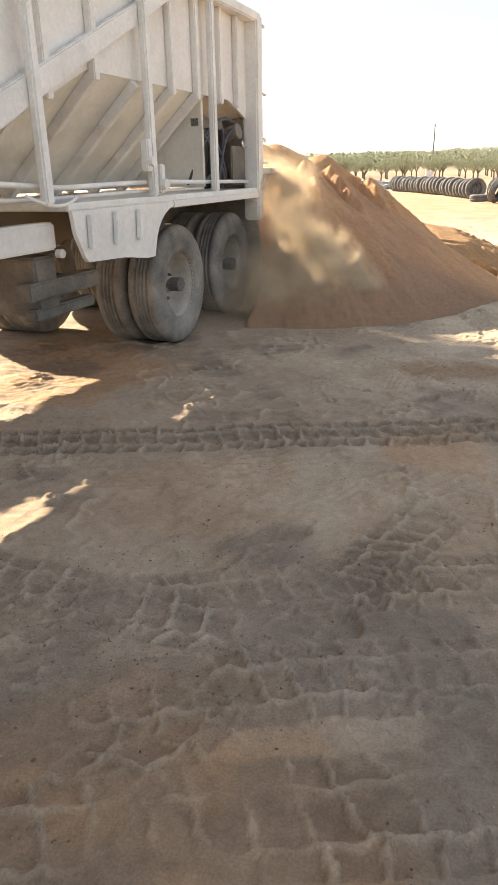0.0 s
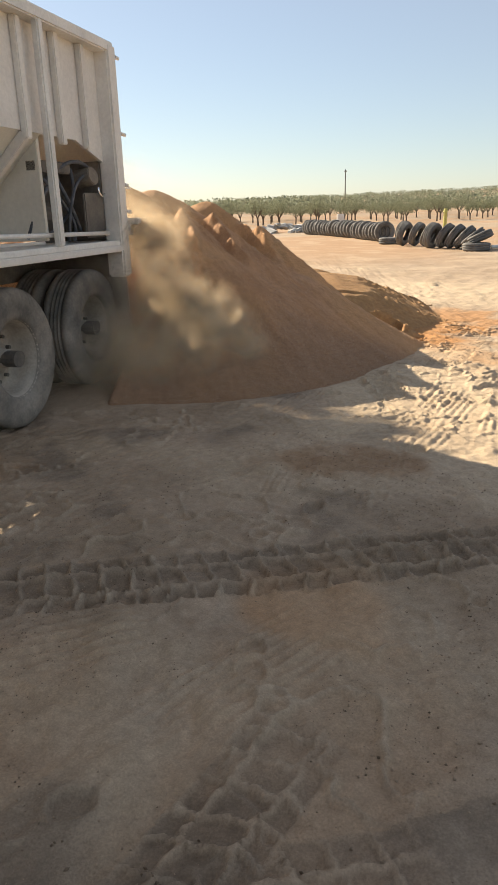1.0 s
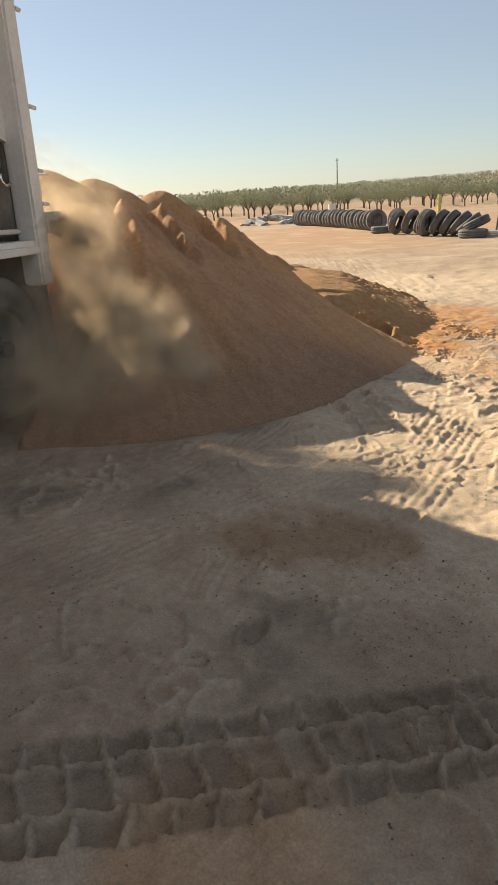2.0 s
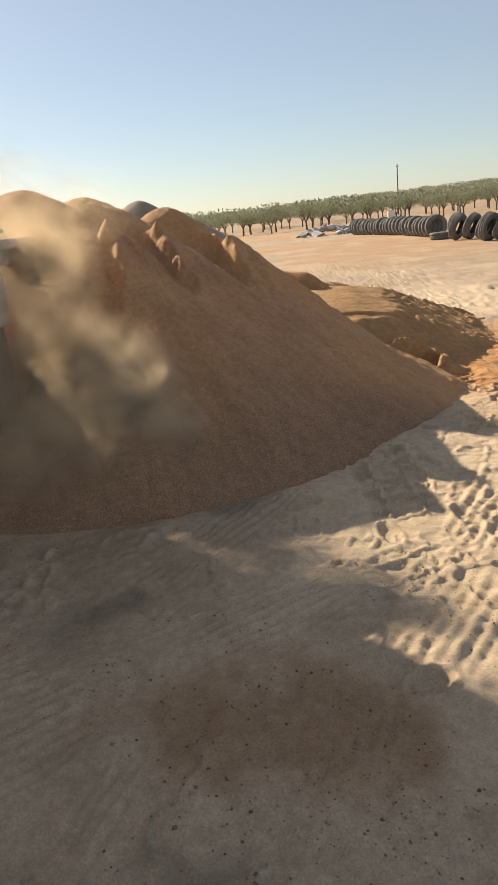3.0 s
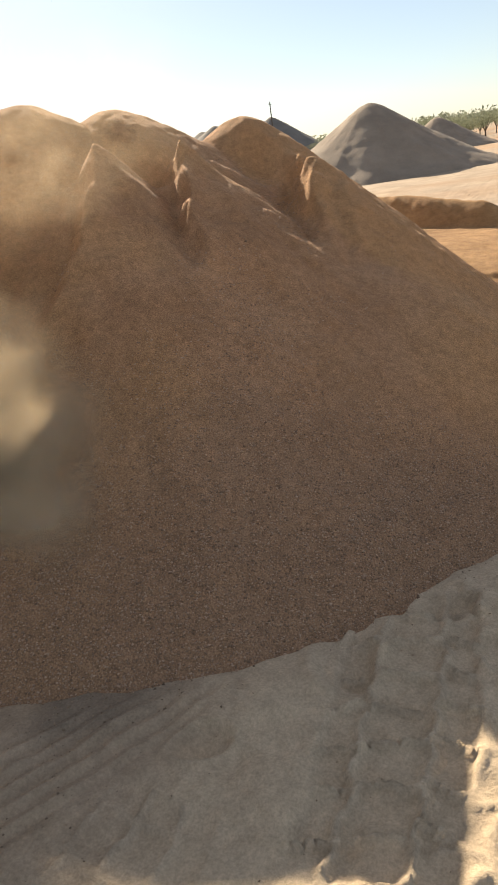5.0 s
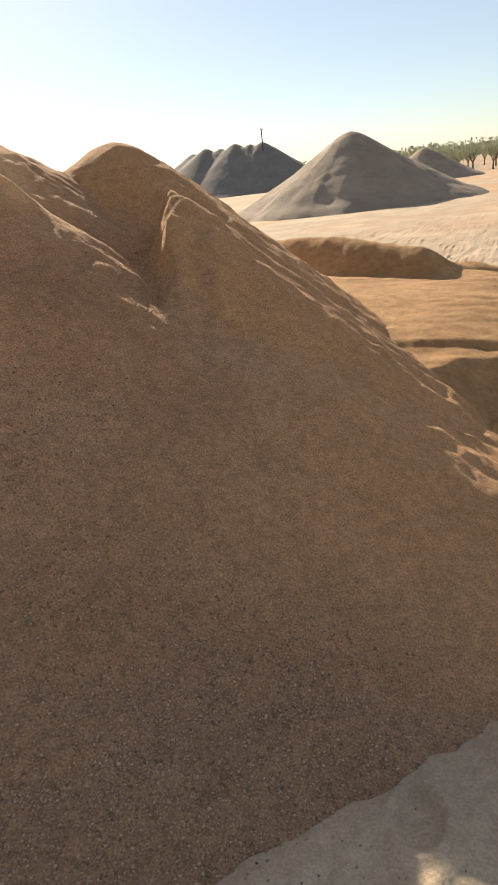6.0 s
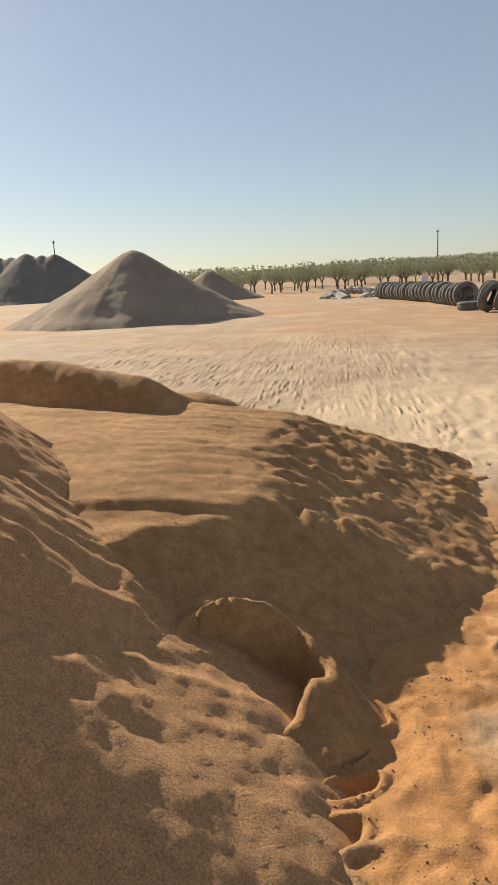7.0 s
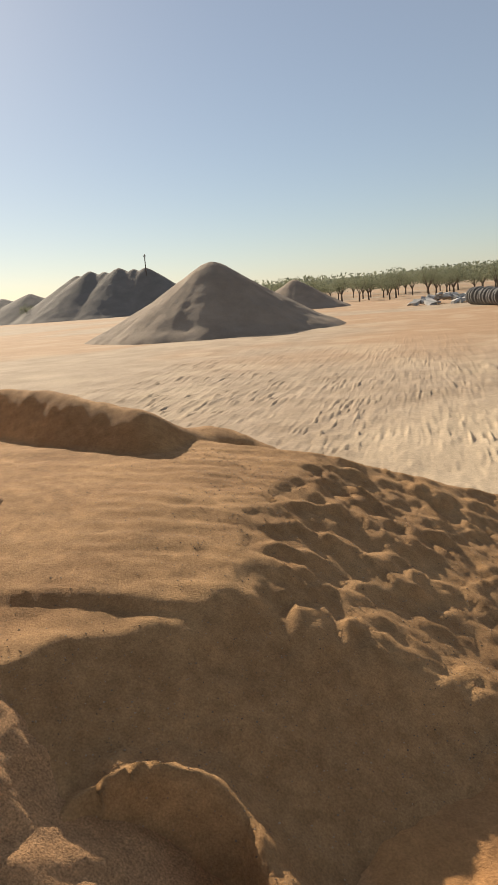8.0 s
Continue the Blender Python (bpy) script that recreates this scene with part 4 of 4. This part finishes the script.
tyre_row((7.05, 51.0), (8.75, 42.4), 17, "weathered black truck tyre standing upright in a long row", "long row of standing tyres", 1.0)
tyre_row((8.75, 41.2), (9.15, 36.0), 9, "weathered black truck tyre standing in a short row", "short row of standing tyres", 0.98)
LOOSE = [  # x, y, z, turns: leaning, lying and stacked tyres
    (8.95, 33.9, 0.14, 90, 0, 10, "lying flat on the sand"), (9.55, 33.6, 0.52, 8, 0, 35, "leaning against the next one"),
    (9.15, 31.9, 0.50, 18, 0, 48, "leaning, its open centre showing"), (9.55, 31.3, 0.50, 22, 0, 50, "leaning against the next one"), (9.9, 30.7, 0.49, 26, 0, 52, "leaning against the next one"),
    (9.55, 28.9, 0.50, 14, 0, 42, "leaning, its open centre showing"), (10.0, 28.7, 0.49, 30, 0, 50, "leaning against the next one"), (10.3, 28.4, 0.47, 34, 0, 54, "leaning against the next one"),
    (10.55, 28.0, 0.45, 42, 0, 60, "slumped over the heap"), (10.75, 27.6, 0.43, 52, 0, 66, "slumped over the heap"), (10.9, 27.3, 0.44, 66, 5, 70, "slumped over the heap"),
    (10.6, 26.7, 0.14, 90, 0, 0, "lying flat at the end of the heap")]
for x, y, z, rx, ry, rz, how in LOOSE:
    old_tyre(x, y, z, rx, ry, rz, "weathered black truck tyre " + how, "loose tyre heap", 1.02)

# ---------------------------------------------------------------- rubble, stake, pipe, marker, poles
rubble = new("rubble_heap")
rubble.location = (5.7, 57.0, 0)
tagged(rubble, "low heap of broken pale concrete slabs", "rubble")
for k in range(46):
    r = 2.5 * math.sqrt(rng.random())
    t = rng.uniform(0, 6.28)
    bm = bmesh.new()
    bmesh.ops.create_cube(bm, size=1, matrix=Matrix.Diagonal((rng.uniform(0.3, 0.9), rng.uniform(0.25, 0.6), rng.uniform(0.1, 0.22), 1)))
    for v in bm.verts:
        v.co += Vector((rng.uniform(-0.1, 0.1), rng.uniform(-0.1, 0.1), rng.uniform(-0.03, 0.03)))
    ob = part("concrete_chunk", bm, RUBBLE, rubble)
    ob.matrix_basis = pose(r * math.cos(t), 0.8 * r * math.sin(t), 0.10 + 0.75 * (1 - r / 2.5) * rng.uniform(0.5, 1.0), rng.uniform(-28, 28), rng.uniform(-28, 28), rng.uniform(0, 180))

stake = part("stake", rod((0, 0, -0.1), (0.12, 0, 1.15), 0.04, seg=8, r2=0.03), WOOD)
stake.location = (12.3, 29.0, 0)
tagged(stake, "leaning weathered wooden stake in the sand", "stake")
pipe = part("pipe", rod((-0.9, 0, 0.07), (0.9, 0.2, 0.07), 0.07, seg=14), PIPE)
pipe.location = (12.4, 27.6, 0)
tagged(pipe, "pale plastic pipe lying on the sand", "pipe")
marker = new("marker_post")
marker.location = (14.6, 44.0, 0)
tagged(marker, "short faded yellow marker post behind the tyres", "post")
part("shaft", rod((0, 0, -0.1), (0, 0, 1.3), 0.11, seg=10), YELLOW, marker, bevel=0.01)
part("cap", rod((0, 0, 1.3), (0, 0, 1.5), 0.15, seg=10, r2=0.08), YELLOW, marker)
tank = new("water_tank")
tank.location = (11.0, 62.0, 0)
tagged(tank, "small white plastic tank at the yard edge", "tank")
part("drum", rod((0, 0, 0.35), (0, 0, 1.25), 0.32, seg=18), PIPE, tank, bevel=0.04)
part("stand", box(-0.3, 0.3, -0.3, 0.3, -0.05, 0.35), WOOD, tank, bevel=0.02)


def power_pole(x, y, height, label):
    pole = new("power_pole")
    pole.location = (x, y, 0)
    tagged(pole, label, "power pole", "power poles")
    part("mast", rod((0, 0, -0.5), (0, 0, height), 0.11, seg=12, r2=0.07), WOOD, pole)
    arm = part("crossarm", box(-0.22, 0.22, -0.03, 0.03, height - 0.34, height - 0.28), WOOD, pole, bevel=0.01)
    for dx in (-0.18, 0.0, 0.18):
        part("insulator", rod((dx, 0, height - 0.27 if dx else height), (dx, 0, height + (-0.12 if dx else 0.12)), 0.035, seg=8), POST, arm)


power_pole(20.8, 120.0, 7.8, "tall weathered wooden power pole at the orchard edge")
power_pole(-36.6, 109.9, 9.0, "tall weathered wooden power pole beyond the dark heaps")

# ---------------------------------------------------------------- orchard and far woods


def leaves(n, centres, spread, size, gen):
    """Small crossed leaf sprays gathered round centres."""
    c = centres[gen.integers(0, len(centres), n)] + np.clip(gen.normal(0, 1, (n, 3)), -1.2, 1.2) * spread
    a = gen.normal(0, 1, (n, 3))
    a /= np.linalg.norm(a, axis=1)[:, None]
    b = np.cross(a, gen.normal(0, 1, (n, 3)))
    b /= np.linalg.norm(b, axis=1)[:, None]
    s = gen.uniform(0.6, 1.3, (n, 1)) * size
    return np.stack([c - a * s, c + a * s, c + b * s * 0.9], 1)


def tree_model(seed, height):
    gen = np.random.default_rng(seed)
    tree = new("orchard_tree")
    bm = rod((0, 0, -0.2), (0.05, 0.03, 0.30 * height), 0.11, seg=8, r2=0.08)
    tips = []
    for k in range(6):
        a = 2 * math.pi * k / 6 + gen.uniform(-0.4, 0.4)
        end = (0.28 * height * math.cos(a), 0.28 * height * math.sin(a), height * gen.uniform(0.62, 0.88))
        rod((0.05, 0.03, 0.27 * height), end, 0.05, bm, 6, 0.015)
        tips += [end, tuple(np.array(end) * (0.75, 0.75, 0.85)), (end[0] * 1.3, end[1] * 1.3, end[2] * 0.86)]
    tips += [(0, 0, height * 0.92), (0.1, 0, height * 0.75)]
    part("trunk", bm, BARK, tree)
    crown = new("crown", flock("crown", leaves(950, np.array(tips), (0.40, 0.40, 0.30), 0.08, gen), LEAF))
    crown.parent = tree
    return tagged(tree, "small green orchard tree with a bare trunk and rounded crown", "tree", "orchard trees")


models = [tree_model(200 + k, h) for k, h in enumerate((2.5, 2.9, 2.3, 2.7))]
spots = []
for row in range(5):
    for k in range(42):
        x = -62 + k * 3.7 + rng.uniform(-0.9, 0.9) + row * 1.3
        y = 84 + row * 7 + rng.uniform(-1.2, 1.2) + 0.06 * x
        if abs(x + 45) < 24 and row < 4 and x < -24:
            continue
        spots.append((x, y))
for k, (x, y) in enumerate(spots):
    z = float(ground_height(np.array([[x]]), np.array([[y]]))[0, 0])
    m = pose(x, y, z, 0, 0, rng.uniform(0, 360)) @ Matrix.Scale(rng.uniform(0.85, 1.15), 4)
    if k < len(models):
        models[k].matrix_basis = m
    else:
        ob = copy_thing(models[k % 4], Matrix())
        ob.matrix_basis = m

gen = np.random.default_rng(9)
n = 5200
wx, wy = gen.uniform(-330, 420, n), 116 + 460 * gen.random(n) ** 1.7
wz = ground_height(wx[None], wy[None])[0]
hgt = gen.uniform(3.0, 4.6, n)
centres = np.stack([wx, wy, wz + 0.6 * hgt], 1)
tri = []
for k in range(46):
    off = np.clip(gen.normal(0, 1, (n, 3)), -1.1, 1.1) * np.stack([0.36 * hgt, 0.36 * hgt, 0.20 * hgt], 1)
    tri.append(leaves(n, np.zeros((1, 3)), 0.0, 0.36, gen) + (centres + off)[:, None])
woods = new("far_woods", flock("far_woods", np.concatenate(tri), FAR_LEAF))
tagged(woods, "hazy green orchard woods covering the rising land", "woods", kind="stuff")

# ---------------------------------------------------------------- loose stones
gen = np.random.default_rng(3)


def strewn(name, count, box_xy, surface, keep, size, label, mat=STONE):
    x, y = gen.uniform(box_xy[0], box_xy[1], count), gen.uniform(box_xy[2], box_xy[3], count)
    z = surface(x[None], y[None])[0]
    k = keep(x, y, z)
    s = gen.uniform(size[0], size[1], k.sum()) * gen.uniform(0.5, 1.0, k.sum())
    ob = pebbles(name, np.stack([x, y, z], 1)[k] + np.array([0, 0, 0.001]), s, mat, gen)
    return tagged(ob, label, "gravel", kind="stuff")


strewn("pile_gravel", 210000, (-0.2, 3.8, 6.0, 9.4), pile_height,
       lambda x, y, z: (z > 0.0) & (gen.random(len(x)) < np.clip(1.05 - 0.8 * z + 1.2 * fbm(x, y, 1.4, 3, 171), 0, 1) * (1 - smooth01(1.9, 2.3, x) * smooth01(7.4, 7.9, y)) * (1 - 0.8 * smooth01(1.1, 1.5, z))), (0.003, 0.0072), "coarse brown gravel grains on the heap's face")
strewn("mound_gravel", 16000, (2.4, 4.5, 8.8, 11.6), mound_height, lambda x, y, z: (z > 0.0) & (gen.random(len(x)) < np.clip(fbm(x, y, 3, 3, 173) + 0.35, 0, 1)), (0.0015, 0.005), "scattered grains on the orange mound", GRIT)
strewn("ground_grit", 75000, (-1.2, 4.8, -0.4, 9.5), ground_height, lambda x, y, z: gen.random(len(x)) < np.clip(1.6 * fbm(x, y, 1.6, 3, 175) + 0.25, 0.02, 1), (0.0015, 0.0065), "scattered grit on the packed sand", GRIT)

strewn("earth_clods", 9000, (-0.8, 2.9, -0.3, 5.2), ground_height,
       lambda x, y, z: gen.random(len(x)) < np.clip(2.2 * fbm(x, y, 2.2, 3, 177) + 0.6 * (y < 1.7) + 0.5 * (np.hypot((x - 2.1) / 0.5, (y - 4.45) / 0.35) < 1) - 0.35, 0.0, 1), (0.003, 0.0095), "crumbled clods of dry earth", GRIT)

# ---------------------------------------------------------------- drifting dust
DUST = bpy.data.materials.new("airborne_dust")
DUST.use_nodes = True
nd, ln = DUST.node_tree.nodes, DUST.node_tree.links
at = nd.new("ShaderNodeAttribute")
at.attribute_name = "rim"
fall = nd.new("ShaderNodeMath")
fall.operation = "POWER"
fall.inputs[1].default_value = 1.6
ln.new(at.outputs["Fac"], fall.inputs[0])
tc, nz = nd.new("ShaderNodeTexCoord"), nd.new("ShaderNodeTexNoise")
nz.inputs["Scale"].default_value, nz.inputs["Detail"].default_value = 5.0, 5
ln.new(tc.outputs["Object"], nz.inputs["Vector"])
mr = nd.new("ShaderNodeMapRange")
mr.inputs["From Min"].default_value, mr.inputs["From Max"].default_value = 0.30, 0.72
mr.inputs["To Max"].default_value = 0.30
ln.new(nz.outputs["Fac"], mr.inputs["Value"])
mul = nd.new("ShaderNodeMath")
mul.operation = "MULTIPLY"
ln.new(fall.outputs[0], mul.inputs[0])
ln.new(mr.outputs["Result"], mul.inputs[1])
dif, tra, mixs, trl = nd.new("ShaderNodeBsdfDiffuse"), nd.new("ShaderNodeBsdfTransparent"), nd.new("ShaderNodeMixShader"), nd.new("ShaderNodeBsdfTranslucent")
both = nd.new("ShaderNodeMixShader")
dif.inputs["Color"].default_value = trl.inputs["Color"].default_value = (0.99, 0.78, 0.52, 1)
up = nd.new("ShaderNodeCombineXYZ")
up.inputs[0].default_value, up.inputs[1].default_value, up.inputs[2].default_value = 0.6, -0.65, -0.45
sky_side = nd.new("ShaderNodeCombineXYZ")
sky_side.inputs[0].default_value, sky_side.inputs[1].default_value, sky_side.inputs[2].default_value = 0.15, -0.45, 0.88
ln.new(sky_side.outputs[0], dif.inputs["Normal"])
ln.new(up.outputs[0], trl.inputs["Normal"])
ln.new(dif.outputs[0], both.inputs[1])
ln.new(trl.outputs[0], both.inputs[2])
both.inputs["Fac"].default_value = 0.55
ln.new(mul.outputs[0], mixs.inputs["Fac"])
ln.new(tra.outputs[0], mixs.inputs[1])
ln.new(both.outputs[0], mixs.inputs[2])
ln.new(mixs.outputs[0], nd["Material Output"].inputs["Surface"])

dust = new("dust_cloud")
dust.location = (0.6, 6.9, 0.0)
tagged(dust, "drifting cloud of tan dust beside the dumped sand", "dust")


VEIL = DUST.copy()
VEIL.name = "thin_dust_and_glare"
VEIL.node_tree.nodes[mr.name].inputs["To Max"].default_value = 0.16


def puff(gen, centre, spread, count, size, mat):
    """A rigid cluster of small soft wisps, thickest at their middles."""
    verts, faces, rim = [], [], []
    for _ in range(count):
        c = np.clip(gen.normal(0, 1, 3), -1.5, 1.5) * spread
        w = np.array((0.25, -0.72, 0.62)) + gen.normal(0, 0.28, 3)      # open to the sky and the yard
        w /= np.linalg.norm(w)
        a = np.cross(w, gen.normal(0, 1, 3))
        a /= np.linalg.norm(a)
        b = np.cross(w, a)
        r = size * gen.uniform(0.6, 1.25)
        base = len(verts)
        verts.append(c + w * r * 0.25)
        rim.append(1.0)
        for ring, (rr, up, val) in enumerate(((0.25, 0.21, 0.88), (0.5, 0.16, 0.56), (0.75, 0.09, 0.22), (1.0, 0.0, 0.0))):
            for k in range(12):
                t = 2 * math.pi * k / 12
                verts.append(c + r * rr * (a * math.cos(t) + b * math.sin(t)) + w * r * up)
                rim.append(val)
        for k in range(12):
            j = (k + 1) % 12
            faces.append((base, base + 1 + k, base + 1 + j))
            for s in (1, 13, 25):
                faces.append((base + s + k, base + s + 12 + k, base + s + 12 + j, base + s + j))
    me = bpy.data.meshes.new("puff")
    me.from_pydata([tuple(v) for v in verts], [], faces)
    me.attributes.new("rim", "FLOAT", "POINT").data.foreach_set("value", rim)
    me.polygons.foreach_set("use_smooth", [True] * len(me.polygons))
    me.materials.append(mat)
    ob = new("puff", me)
    ob.parent = dust
    ob.location = centre
    return tagged(ob, kind="stuff")


gen = np.random.default_rng(77)
PUFFS = [  # start, spread, wisps, size, drift over the clip
    ((-0.15, 0.42, 1.42), (0.17, 0.13, 0.12), 20, 0.22, (-0.12, 0.10, 0.15)), ((-0.05, 0.35, 1.28), (0.15, 0.14, 0.16), 24, 0.20, (-0.12, 0.05, 0.20)),
    ((0.10, 0.22, 0.98), (0.14, 0.13, 0.15), 24, 0.19, (-0.10, 0.05, 0.15)), ((0.30, 0.10, 0.70), (0.17, 0.14, 0.15), 36, 0.18, (-0.05, 0.0, 0.12)),
    ((0.48, 0.00, 0.42), (0.20, 0.14, 0.15), 52, 0.24, (-0.10, -0.05, 0.10)), ((0.74, -0.10, 0.28), (0.15, 0.12, 0.11), 44, 0.20, (-0.25, -0.08, 0.08)),
    ((0.12, -0.20, 0.38), (0.28, 0.20, 0.18), 34, 0.27, (-0.15, -0.1, 0.12)), ((-0.25, -0.45, 0.28), (0.28, 0.20, 0.14), 20, 0.24, (-0.2, -0.1, 0.05)),
    ((0.05, -0.05, 0.85), (0.28, 0.2, 0.25), 16, 0.28, (-0.2, 0.0, 0.2)), ((-0.30, 0.65, 1.48), (0.20, 0.2, 0.12), 5, 0.28, (-0.15, 0.2, 0.1)),
    # the broad veil crossing the pile is dust, also added to imitate lens glare
    ((-0.55, 1.25, 1.92), (0.22, 0.22, 0.10), 10, 0.42, (0.10, 0.15, 0.10)), ((-0.9, 0.7, 1.25), (0.35, 0.30, 0.30), 14, 0.55, (1.6, 0.35, 0.15)),
    ((-1.9, -2.3, 1.55), (0.35, 0.4, 0.35), 16, 0.55, (-1.6, 0.6, 0.5)), ((-1.5, -1.5, 2.0), (0.4, 0.35, 0.35), 14, 0.5, (-1.4, 0.7, 0.6)), ((-2.2, -2.8, 1.1), (0.4, 0.35, 0.25), 12, 0.5, (-1.6, 0.4, 0.3))]
puffs = [(puff(gen, c, s, n if size > 0.4 else int(1.5 * n), size if size > 0.4 else 1.5 * size, VEIL if size > 0.4 else DUST), c, d) for c, s, n, size, d in PUFFS]


def motions():
    for k, (ob, c, d) in enumerate(puffs):
        rows = []
        for t in (0.0, 2.0, 4.0, 6.0, 8.0):
            u = t / 8.0
            rows.append((t, pose(c[0] + d[0] * u, c[1] + d[1] * u, c[2] + d[2] * u, 0, 6 * u * (1 if k % 2 else -1), 22 * u * (1 if k % 3 else -1))))
        walk(ob, rows)


motions()
